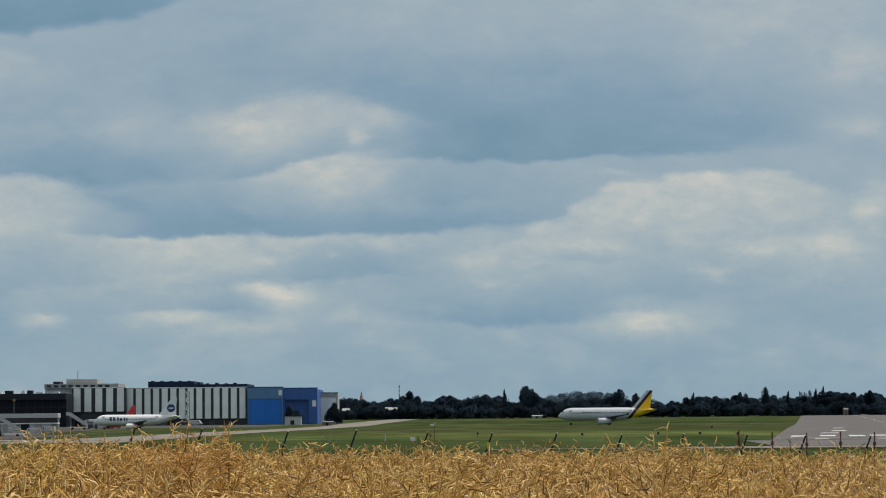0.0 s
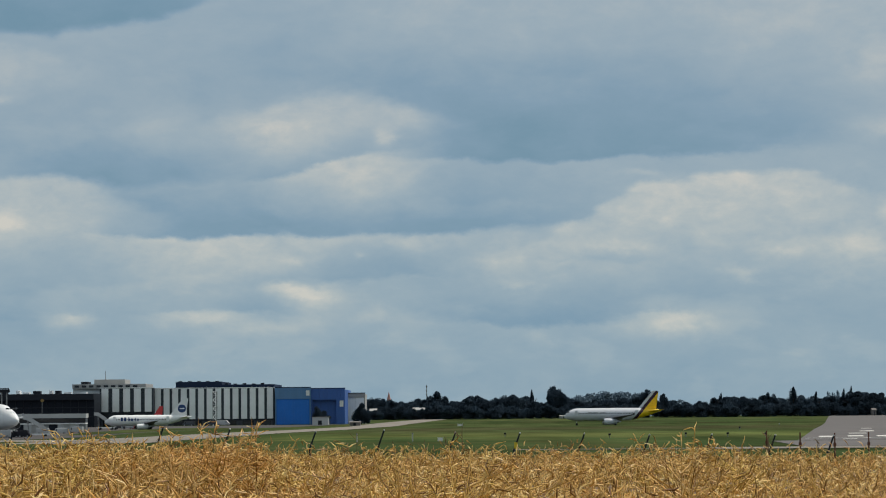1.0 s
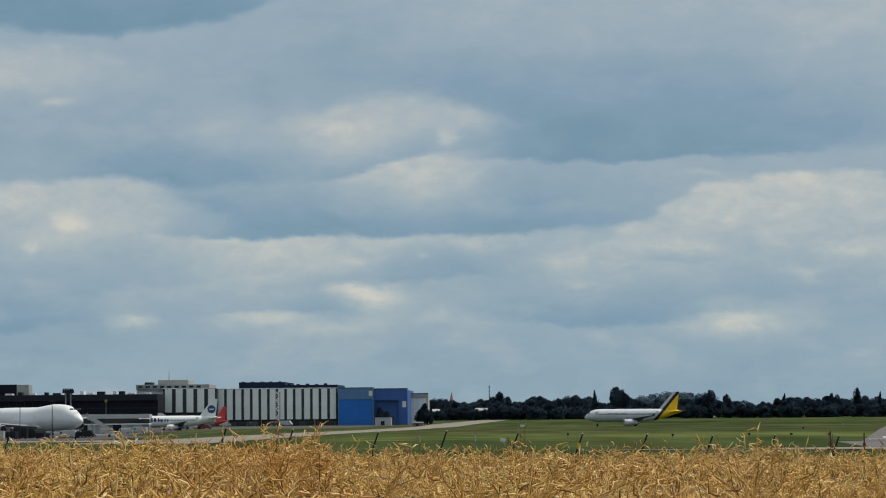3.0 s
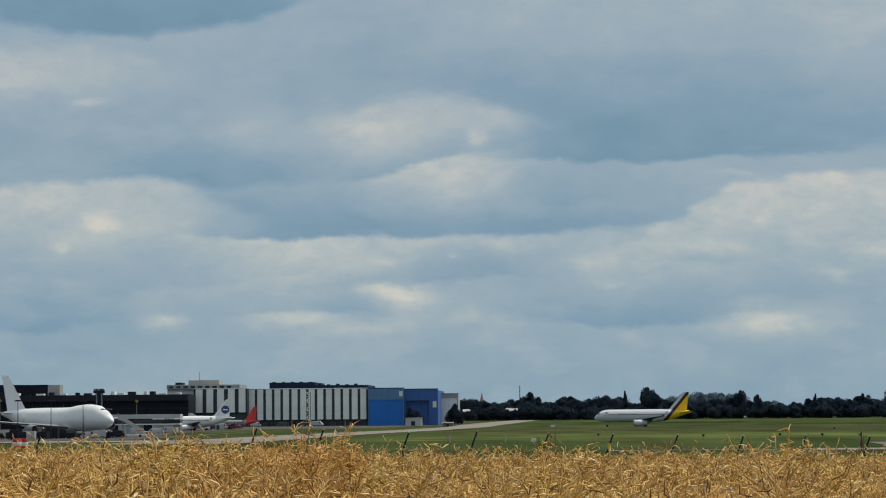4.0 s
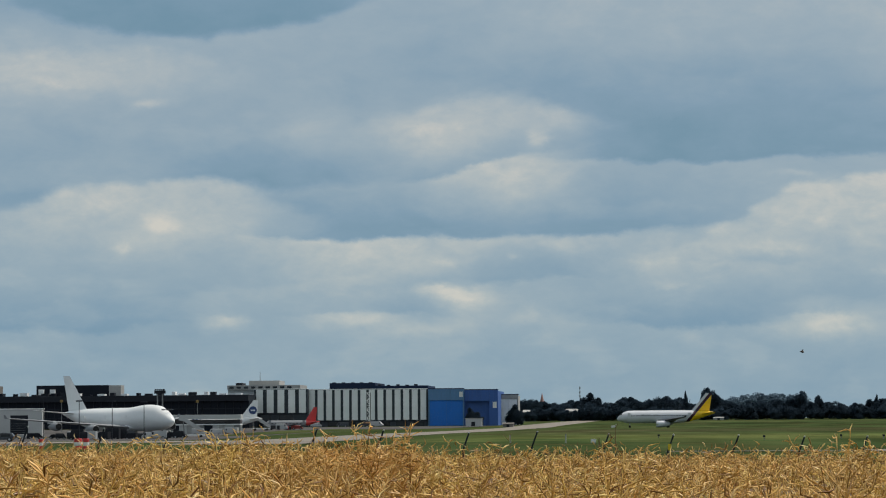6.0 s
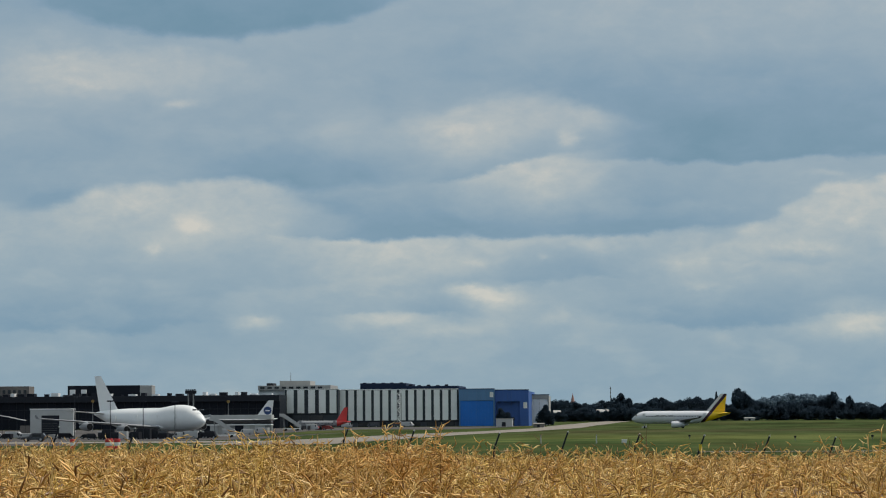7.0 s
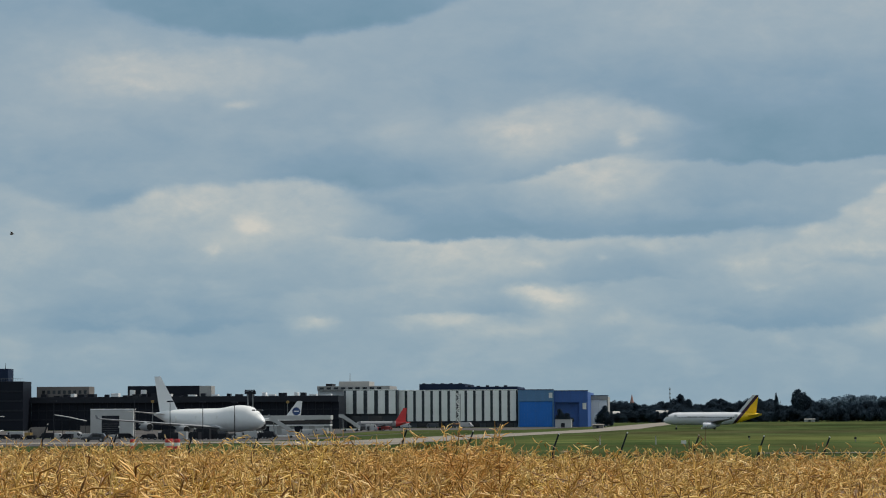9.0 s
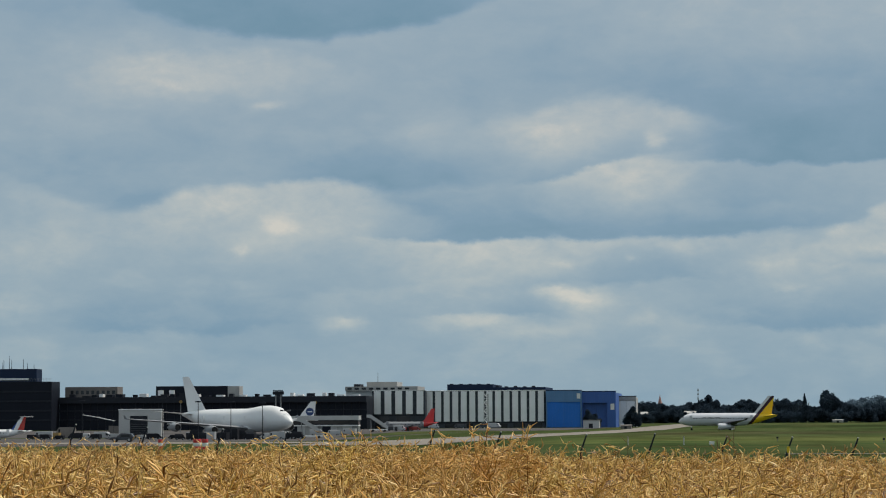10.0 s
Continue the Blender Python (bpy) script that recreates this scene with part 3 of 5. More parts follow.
def airliner(name, m, label, L, R, span, fin_top, belly, jumbo=False, engines=2, body=None, tail=None, fin=None, wing=None, nacelle_paint=None, group=""):
    """An airliner whose nose points along +x, the nose tip at x = L/2, wheels at z = 0. belly: height of the underside."""
    a = thing(name, m, label, "aircraft", group)
    zc = belly + R
    nose, tailx = L / 2, -L / 2
    # fuselage from nose to tail cone
    prof = [(0.0, 0.03, -0.32), (0.006, 0.20, -0.30), (0.02, 0.40, -0.24), (0.045, 0.64, -0.14), (0.075, 0.83, -0.06), (0.11, 0.96, -0.015), (0.15, 1.0, 0), (0.3, 1.0, 0), (0.45, 1.0, 0), (0.58, 1.0, 0), (0.66, 0.985, 0.01), (0.74, 0.88, 0.10), (0.82, 0.69, 0.25), (0.90, 0.45, 0.43), (0.96, 0.25, 0.55), (1.0, 0.09, 0.60)]
    if jumbo:
        prof = [(0.0, 0.03, -0.22), (0.005, 0.17, -0.21), (0.016, 0.34, -0.18), (0.036, 0.54, -0.13), (0.065, 0.72, -0.08), (0.10, 0.86, -0.03), (0.14, 0.95, -0.01), (0.18, 1.0, 0)] + prof[7:]

    def ring(t, k, up):
        pts = ellipse(nose - L * t, zc + R * up, R * k, R * k * (1.03 if not jumbo else 1.10))
        if jumbo:
            hump = step(0.035, 0.11, t) * (1 - step(0.22, 0.40, t))
            pts = [(x, y * (1 - 0.10 * hump * step(zc + 0.2 * R, zc + R, z)), z + hump * 0.26 * R * step(zc + 0.1 * R, zc + 0.95 * R * max(k, 0.6), z)) for x, y, z in pts]
        return pts

    def fine(t0, t1, count):
        out = []
        for i in range(count + 1):
            t = t0 + (t1 - t0) * i / count
            for (a0, k0, u0), (a1, k1, u1) in zip(prof, prof[1:]):
                if a0 <= t <= a1 + 1e-9:
                    f = (t - a0) / (a1 - a0)
                    out.append(ring(t, k0 + (k1 - k0) * f, u0 + (u1 - u0) * f))
                    break
        return out
    split = 0.78
    fr = [ring(*p) for p in prof if p[0] < 0.1] + fine(0.11, split, 26)
    bm = bmesh.new()
    loft(bm, fr)
    fus = part("fuselage", bm, body, a, soft=85)
    bm = bmesh.new()
    loft(bm, fine(split, 1.0, 16))
    part("tail_cone", bm, tail, a, soft=50)
    # windows along each side
    wz = zc + 0.18 * R
    for s in (-1, 1):
        if not jumbo:
            bm = bmesh.new()
            x = nose - 0.15 * L
            while x > nose - 0.76 * L:
                yy = math.sqrt(max(0.0, 1 - 0.18 ** 2)) * R * 1.001
                box(bm, x - 0.13, x + 0.13, s * yy - 0.02, s * yy + 0.02, wz - 0.17, wz + 0.17)
                x -= 0.53
            tagged(part("window_row", bm, GLASS, fus, "row of small dark cabin windows"), kind="stuff")
        for t in ((0.125, 0.74) if not jumbo else (0.17, 0.33, 0.52, 0.72)):
            bm = bmesh.new()
            xx = nose - t * L
            box(bm, xx - 0.45, xx + 0.45, s * R * 0.985 - 0.03, s * R * 0.985 + 0.03, zc - 0.45, zc + 1.4, 0.02)
            part("cabin_door", bm, body, fus)
    # flight deck windows
    t = 0.045 if not jumbo else 0.052
    for k in range(-3, 4):
        bm = bmesh.new()
        ang = k * 0.26
        rr = R * (0.62 if not jumbo else 0.58)
        zz = zc + (0.42 if not jumbo else 0.88) * R
        c = Vector((nose - L * t + 0.30 * R * math.cos(ang * 1.6) - 0.1 * R, rr * math.sin(ang * 1.5), zz))
        q = Euler((0, -0.6, ang * 1.2)).to_matrix()
        vs = box(bm, -0.05, 0.05, -0.26, 0.26, -0.24, 0.24)
        for v in vs:
            v.co = c + q @ v.co
        part("cockpit_window", bm, GLASS, fus, "dark cockpit window pane")
    # wings
    root = 0.40 * L if not jumbo else 0.30 * L
    sweep = math.tan(radians(27 if not jumbo else 40))
    half = span / 2
    rc = 0.19 * L if not jumbo else 0.215 * L
    zr = belly + 0.24 * R
    dihed = 0.085 if not jumbo else 0.10
    for s in (-1, 1):
        w = lift_surface("wing", a, wing, [((nose - root, s * R * 0.5, zr), rc, rc * (0.22 if not jumbo else 0.10), (0, 0, 1)), ((nose - root - sweep * (half * 0.38), s * half * 0.38, zr + dihed * half * 0.38), rc * 0.56, rc * (0.13 if not jumbo else 0.05), (0, 0, 1)), ((nose - root - sweep * half, s * half, zr + dihed * half), rc * 0.22, rc * (0.04 if not jumbo else 0.022), (0, 0, 1))])
        if jumbo or name == "taxiing_airliner":
            tipx, tipz = nose - root - sweep * half - rc * 0.05, zr + dihed * half
            lift_surface("winglet", w, wing, [((tipx, s * half, tipz - 0.05), rc * 0.15, 0.1, (0, 1, 0)), ((tipx - rc * 0.09, s * (half + 0.3), tipz + 0.018 * span), rc * 0.07, 0.05, (0, 1, 0))])
        spots = (0.33,) if engines == 2 else (0.37, 0.655)
        for f in spots:
            er = (0.50 if not jumbo else 0.38) * R
            ez = zr + dihed * half * f - 1.15 * er - (0.1 if not jumbo else 0.15)
            lx = nose - root - sweep * half * f
            e = nacelle(a, lx + 2.6 * er, s * half * f, ez, 4.2 * er, er, nacelle_paint or body)
            bm = bmesh.new()
            box(bm, lx - rc * 0.25, lx + 1.2 * er, s * half * f - 0.12, s * half * f + 0.12, ez + er * 0.7, zr + dihed * half * f, 0.04)
            part("engine_pylon", bm, body, e)
        # tailplane
        sz = zc + (0.42 if not jumbo else 0.6) * R
        lift_surface("stabiliser", a, tail, [((tailx + 0.155 * L, s * 0.2 * R, sz), 0.115 * L, 0.35, (0, 0, 1)), ((tailx + 0.155 * L - 0.62 * span * 0.19, s * span * 0.185, sz + 0.06 * span * 0.3), 0.045 * L, 0.12, (0, 0, 1))])
    # belly fairing
    bm = bmesh.new()
    loft(bm, [[(nose - root + 0.04 * L - L * f, R * 0.95 * k * math.cos(2 * math.pi * i / 16), belly + 0.35 * R + R * 0.45 * k * math.sin(2 * math.pi * i / 16)) for i in range(16)] for f, k in ((0, 0.3), (0.03, 0.8), (0.08, 1.0), (0.2, 1.0), (0.27, 0.75), (0.31, 0.3))])
    part("belly_fairing", bm, body, a, soft=50)
    # fin
    zf = zc + R * 0.72
    hf = fin_top - zf
    c0, c1 = (0.195 * L, 0.062 * L) if not jumbo else (0.185 * L, 0.062 * L)
    f0 = tailx + 0.055 * L + c0
    f1 = tailx + (0.028 * L if not jumbo else 0.0) + c1
    sec = []
    for f in (0.0, 0.08, 0.5, 1.0):
        sec.append(((f0 + (f1 - f0) * f, 0, zf + hf * f), c0 + (c1 - c0) * f, 0.55 - 0.35 * f, (0, 1, 0)))
    lift_surface("fin", a, fin, sec)
    # landing gear
    wr = 0.55 if not jumbo else 0.62
    gear(a, nose - 0.13 * L, 0, belly + 0.2 * R, wr * 0.75, 1, 0.55)
    gx = nose - 0.52 * L
    for s in (-1, 1):
        gear(a, gx, s * (3.6 if not jumbo else 5.5), belly + 0.5 * R, wr, 1 if not jumbo else 2, 1.0)
        if jumbo:
            gear(a, gx - 3.1, s * 1.9, belly + 0.4 * R, wr, 2, 1.0)
    return a


def banded(name, base, bands, slope):
    """Paint in slanted bands along the length of a thing: bands are (from, colour), from the tail forward, on x + slope * z."""
    m = bpy.data.materials.new(name)
    m.use_nodes = True
    N, L = m.node_tree.nodes, m.node_tree.links
    bsdf = N["Principled BSDF"]
    bsdf.inputs["Roughness"].default_value = 0.27
    tc, sep = N.new("ShaderNodeTexCoord"), N.new("ShaderNodeSeparateXYZ")
    L.new(tc.outputs["Object"], sep.inputs[0])
    s = N.new("ShaderNodeMath")
    s.operation = "MULTIPLY_ADD"
    s.inputs[1].default_value = slope
    L.new(sep.outputs[2], s.inputs[0])
    L.new(sep.outputs[0], s.inputs[2])
    prev = N.new("ShaderNodeRGB")
    prev.outputs[0].default_value = (*base, 1)
    prev = prev.outputs[0]
    for limit, c in bands:
        lt = N.new("ShaderNodeMath")
        lt.operation = "LESS_THAN"
        lt.inputs[1].default_value = limit
        L.new(s.outputs[0], lt.inputs[0])
        mix = N.new("ShaderNodeMix")
        mix.data_type = "RGBA"
        L.new(lt.outputs[0], mix.inputs["Factor"])
        L.new(prev, mix.inputs["A"])
        mix.inputs["B"].default_value = (*c, 1)
        prev = mix.outputs["Result"]
    dirt = N.new("ShaderNodeTexNoise")
    dirt.inputs["Scale"].default_value, dirt.inputs["Detail"].default_value = 0.6, 6.0
    L.new(tc.outputs["Object"], dirt.inputs["Vector"])
    rng = N.new("ShaderNodeMapRange")
    rng.inputs["To Min"].default_value, rng.inputs["To Max"].default_value = 0.88, 1.1
    L.new(dirt.outputs["Fac"], rng.inputs["Value"])
    hsv = N.new("ShaderNodeHueSaturation")
    L.new(prev, hsv.inputs["Color"])
    L.new(rng.outputs[0], hsv.inputs["Value"])
    L.new(hsv.outputs[0], bsdf.inputs["Base Color"])
    return m


SILVER_YELLOW = banded("silver_yellow_livery", (0.56, 0.58, 0.62), [(-5.1, (0.035, 0.008, 0.02)), (-6.4, (0.80, 0.52, 0.012))], 0.84)
a319 = airliner("taxiing_airliner", Matrix(), "silver white airliner with yellow tail taxiing across the grass", 33.8, 2.15, 34.1, 11.8, 1.6,
                body=SILVER_YELLOW, tail=SILVER_YELLOW, fin=SILVER_YELLOW, wing=WINGGREY, nacelle_paint=GREYWHITE)
b737 = airliner("blue_logo_airliner", Matrix(), "white airliner with blue titles taxiing behind the apron", 31.0, 1.9, 28.9, 11.1, 1.35,
                body=WHITE, tail=WHITE, fin=WHITE, wing=WINGGREY, nacelle_paint=WHITE)
jumbo = airliner("jumbo_freighter", pose(-158.1, 838, ground_z(-158, 838) + 0.05, 0, 0, -49.7), "all white four engined jumbo jet parked on the apron", 69.0, 3.3, 62.0, 20.1, 2.65,
                 jumbo=True, engines=4, body=WHITE, tail=WHITE, fin=WHITE, wing=MIDGREY, nacelle_paint=MIDGREY)
red_jet = airliner("red_tailed_jet", pose(-114.17 - 10.5, 1010, ground_z(-120, 1010) + 0.05, 0, 0, 176), "small parked jet with red tail and grey body", 21.0, 1.25, 20.0, 8.3, 0.9,
                   body=MIDGREY, tail=RED, fin=RED, wing=WINGGREY, nacelle_paint=RED)


def livery_bars(aircraft, side_y, z, bars, mat, label):
    """Plain painted bars in place of a title, on both sides of the fuselage. bars: (x0, x1, height)."""
    for s in (-1, 1):
        for x0, x1, h in bars:
            bm = bmesh.new()
            box(bm, x0, x1, s * side_y - 0.02, s * side_y + 0.02, z, z + h)
            part("title_bar", bm, mat, aircraft, label)


livery_bars(b737, 1.9, 3.05, ((8.6, 9.4, 1.3), (7.4, 8.2, 1.3), (6.2, 6.7, 1.3), (4.9, 5.8, 0.9), (3.9, 4.3, 1.1), (3.0, 3.5, 0.9)), NAVY, "navy painted title bar")
livery_bars(a319, 2.07, 4.25, ((7.4, 8.6, 0.3), (5.2, 6.9, 0.25), (2.6, 4.4, 0.25)), STEEL, "grey painted title bar")
# round emblem on the fin
for s in (-1, 1):
    bm = bmesh.new()
    n = 24
    loft(bm, [[(-12.4 + 1.45 * math.cos(2 * math.pi * i / n), s * 0.22 + o, 7.4 + 1.45 * math.sin(2 * math.pi * i / n)) for i in range(n)] for o in (-0.06, 0.06)])
    part("fin_emblem", bm, NAVY, b737, "round navy emblem on the fin")
    bm = bmesh.new()
    box(bm, -13.3, -11.6, s * 0.29 - 0.03, s * 0.29 + 0.03, 7.2, 7.6)
    part("emblem_bar", bm, WHITE, b737, "white bar across the emblem")


A319_ROWS = [(t, (x, 945, -0.37, 0, 0, 180)) for t, x in ((0.0, 56.45), (1.0, 48.95), (2.5, 37.9), (4.5, 23.6), (5.5, 17.0), (7.5, 6.0), (9.0, -1.1), (10.0, -5.5))]
B737_ROWS = [(t, (x - 12.9, 975, -0.55, 0, 0, 180)) for t, x in ((0.0, -97.6), (1.0, -103.6), (2.5, -112.7), (4.5, -124.8), (7.5, -142.4), (9.0, -150.7), (10.0, -156.0))]


# ---- buildings ----
def block(name, x0, x1, y0, depth, z0, z1, mat, label, category="building"):
    b = thing(name, pose((x0 + x1) / 2, y0, z0), label, category)
    w, h = (x1 - x0), z1 - z0
    bm = bmesh.new()
    box(bm, -w / 2, w / 2, 0, depth, 0, h, 0.06)
    part("wall", bm, mat, b)
    return b, w, h


def roof_box(b, x0, x1, y0, y1, z0, z1, mat, name="roof_unit", label=""):
    bm = bmesh.new()
    box(bm, x0, x1, y0, y1, z0, z1, 0.05)
    return part(name, bm, mat, b, label)


def striped_hall(x0, x1, y, z0, z1, count, fill, foot, label):
    """A long hall: dark glazed wall with tall white panels standing proud of it."""
    b, w, h = block("striped_hall", x0, x1, y, 60, z0, z1, HALLGLASS, label)
    pitch = w / count
    bm = bmesh.new()
    box(bm, -pitch * fill / 2, pitch * fill / 2, -0.35, -0.002, foot, h - 0.1, 0.05)
    me = mesh_of(bm, "white_panel", CLAD)
    bm = bmesh.new()
    box(bm, -pitch * (1 - fill) / 2, pitch * (1 - fill) / 2, -0.12, -0.002, -0.08, 0.08)
    bar = mesh_of(bm, "glazing_bar", DARKSTEEL)
    for i in range(count):
        o = new("white_panel", me)
        o.parent, o.location = b, (-w / 2 + pitch * (i + 0.5), 0, 0)
        if i:
            for k in range(4):
                g = new("glazing_bar", bar)
                g.parent, g.location = b, (-w / 2 + pitch * i, 0, foot + (h - foot) * (k + 0.6) / 4.4)
    roof_box(b, -w / 2 - 0.1, w / 2 + 0.1, -0.5, 0.5, h - 0.002, h + 0.3, CLAD, "parapet")
    roof_box(b, -w / 2, w / 2, -0.2, -0.004, foot - 0.7, foot - 0.1, DARKSTEEL, "lintel")
    for i in range(count // 2):
        roof_box(b, -w / 2 + pitch * (2 * i + 0.3), -w / 2 + pitch * (2 * i + 1.6), -0.08, -0.004, 0.05, foot - 0.8, GLASS, "gate", "dark roller gate")
    return b, w, h


h1, w1, hh1 = striped_hall(-157.19, -134.31, 1146, 0.0, 16.29, 5, 0.64, 6.3, "grey white striped hall with concrete roof storey")
roof_box(h1, -169.34 - (-145.75), -138.13 - (-145.75), 4, 30, hh1 + 0.002, hh1 + 1.9, CONCWALL, "roof_storey", "weathered concrete roof storey")
roof_box(h1, -160.53 - (-145.75), -147.42 - (-145.75), 8, 26, hh1 + 1.9, hh1 + 3.9, CONCWALL, "roof_storey")
roof_box(h1, -166.48 - (-145.75), -163.62 - (-145.75), 10, 20, hh1 + 1.9, hh1 + 3.0, DARKSTEEL)
bm = bmesh.new()
rod(bm, (-156.24 - (-145.75), 12, hh1 + 3.85), (-156.24 - (-145.75), 12, 23.99), 0.16, 0.08)
part("mast", bm, STEEL, h1, "thin roof mast")
for i in range(9):
    roof_box(h1, -168.39 - (-145.75) + i * 3.1, -168.39 - (-145.75) + 1.9 + i * 3.1, 3.9, 3.998, hh1 + 0.5, hh1 + 1.4, GLASS, "window", "dark strip window")

roof_box(h1, -169.34 - (-145.75), -157.19 - (-145.75) - 0.01, 6, 28, 0, hh1, CLAD, "wing", "pale side wing of the hall")

h2, w2, hh2 = striped_hall(-134.78, -83.61, 1150, 0.0, 16.00, 14, 0.69, 3.0, "long hangar facade of white panels and dark glazed bays")
mid2 = (-134.78 + -83.61) / 2
roof_box(h2, -125.94 - mid2, -106.33 - mid2, 5, 50, hh2 + 0.002, hh2 + 2.9, ROOFDARK, "roof_storey", "dark blue roof storey")
roof_box(h2, -106.33 - mid2, -83.85 - mid2, 5, 50, hh2 + 0.002, hh2 + 1.6, ROOFDARK, "roof_storey", "dark blue roof storey")
for i in range(10):
    roof_box(h2, -124.98 - mid2 + i * 3.9, -124.98 - mid2 + 1.4 + i * 3.9, 7 + i % 3, 9 + i % 3, hh2 + (2.9 if i < 5 else 1.6), hh2 + (3.2 if i < 5 else 2.0 + 0.2 * (i % 2)), DARKSTEEL)


def door_hangar(x0, x1, y, z1, band_z, upper, door, leaves, recess, label, pillar=0.0, depth=58):
    """A hangar with a cladding band over tall sliding door leaves."""
    b = thing("blue_hangar", pose((x0 + x1) / 2, y, 0.3), label, "hangar")
    w = x1 - x0
    bm = bmesh.new()
    box(bm, -w / 2, w / 2, recess + 0.3, depth, 0, z1 - 0.4, 0.05)
    part("wall", bm, upper, b)
    count = 8
    for i in range(count):
        roof_box(b, -w / 2 + w * i / count + 0.01, -w / 2 + w * (i + 1) / count - 0.01, 0, recess + 0.298, band_z, z1, upper, "cladding_panel")
    roof_box(b, -w / 2 - 0.15, w / 2 + 0.15, -0.15, 1.2, z1 + 0.002, z1 + 0.3, ROOFDARK, "parapet")
    roof_box(b, -w / 2, -w / 2 + 0.5, 0, recess + 0.298, 0, band_z - 0.002, upper, "jamb")
    roof_box(b, w / 2 - 0.5 - pillar, w / 2, 0, recess + 0.298, 0, band_z - 0.002, upper, "jamb")
    lo, hi = -w / 2 + 0.55, w / 2 - 0.55 - pillar
    for i in range(leaves):
        a0, a1 = lo + (hi - lo) * i / leaves, lo + (hi - lo) * (i + 1) / leaves
        leaf = roof_box(b, a0 + 0.03, a1 - 0.03, recess + 0.10 * (i % 2), recess + 0.2 + 0.098 * (i % 2), 0.1, band_z - 0.05, door, "door_leaf")
        for k in range(5):
            xx = a0 + (a1 - a0) * (k + 0.5) / 5
            roof_box(leaf, xx - 0.06, xx + 0.06, recess + 0.10 * (i % 2) - 0.07, recess + 0.10 * (i % 2) - 0.002, 0.3, band_z - 0.3, door, "door_rib")
    return b, w


B_Z = 15.94 - 0.3
b1, bw1 = door_hangar(-83.61 + 0.4, -68.07, 1148, B_Z, 11.16 - 0.3, BLUEGREY, BLUE, 2, 0.3, "steel blue hangar with bright blue sliding doors")
b2, bw2 = door_hangar(-68.07 + 0.1, -53.72, 1149, 15.45 - 0.3, 10.68 - 0.3, BLUEDEEP, BLUEDEEP, 3, 2.2, "deep blue hangar with recessed doors", 3.2)
roof_box(b1, bw1 / 2 - 2.0, bw1 / 2 - 0.5, -0.06, -0.003, B_Z - 3.4, B_Z - 1.2, LINE, "sign", "white square sign")
roof_box(b2, bw2 / 2 - 2.2, bw2 / 2 - 0.6, -0.06, -0.003, B_Z - 8.2, B_Z - 5.6, LINE, "sign", "white square sign")
b3, bw3 = door_hangar(-54.63, -46.29, 1180, 13.59 - 0.3, 11.87 - 0.3, CONCWALL, CLAD, 2, 0.4, "pale grey concrete workshop with light doors", depth=18)
b3["category"] = "workshop"
del b3
hut, hw, hhh = block("flat_roofed_hut", -65.24, -58.6, 1110, 5, 0.0, 3.3, PALEWALL, "small white flat roofed hut", "hut")
roof_box(hut, -1.0, 0.6, -0.06, -0.003, 0.1, 2.0, DARKSTEEL, "door", "dark door")
roof_box(hut, -hw / 2 - 0.2, hw / 2 + 0.2, -0.3, 5.2, hhh + 0.002, hhh + 0.2, CONCWALL, "roof")


# dark terminal with its roof plant
T_Y = 1125
def tz(y):
    return 14.45 + (700 - y) * 0.234375


def tx(x):
    return -228.34 + (x - 300) * 0.2419


term, tw, th = block("dark_terminal", tx(55), tx(597), T_Y, 20, 0.0, tz(702), DARKCLAD, "long dark glazed terminal with rooftop units")
c = (tx(55) + tx(597)) / 2
roof_box(term, -tw / 2, tw / 2, -2.2, -0.004, th - 2.6, th - 0.1, DARKSTEEL, "canopy", "dark projecting roof edge")
random.seed(5)
x = -tw / 2 + 3
while x < tw / 2 - 3:
    wdt = random.uniform(1.2, 3.2)
    roof_box(term, x, x + wdt, 2 + random.uniform(0, 3), 7, th + 0.002, th + random.uniform(0.5, 1.5), random.choice((DARKSTEEL, DARKCLAD, DARKSTEEL, CLAD)))
    x += wdt + random.uniform(1.0, 4.0)
roof_box(term, tx(217) - c, tx(345) - c, 10, 18, th + 0.002, th + 4.6, DARKCLAD, "roof_storey")
roof_box(term, tx(345) - c + 0.01, tx(366) - c, 10, 18, th + 0.002, th + 4.5, CONCWALL, "roof_storey", "grey concrete stair head")
roof_box(term, tx(56) - c, tx(150) - c, 8, 18, th + 0.002, th + 4.5, BRICKISH, "roof_storey", "brown grey roof storey")
for k in range(9):
    roof_box(term, tx(66 + k * 9.3) - c, tx(71 + k * 9.3) - c, 7.93, 7.998, th + 1.4, th + 2.9, GLASS, "window", "dark roof storey window")
for xx in (222, 242):
    roof_box(term, tx(xx) - c, tx(xx + 9) - c, 8.4, 9.9, th + 0.6, th + 2.9, CLAD, "skylight", "pale tilted skylight")
for k in range(1, 40):
    xx = -tw / 2 + tw * k / 40
    roof_box(term, xx - 0.12, xx + 0.12, -0.35, -0.005, 0, th - 2.7, DARKSTEEL, "mullion")
for zz in (4.2, 8.0):
    roof_box(term, -tw / 2, tw / 2, -0.28, -0.006, zz, zz + 0.5, DARKSTEEL, "floor_band")

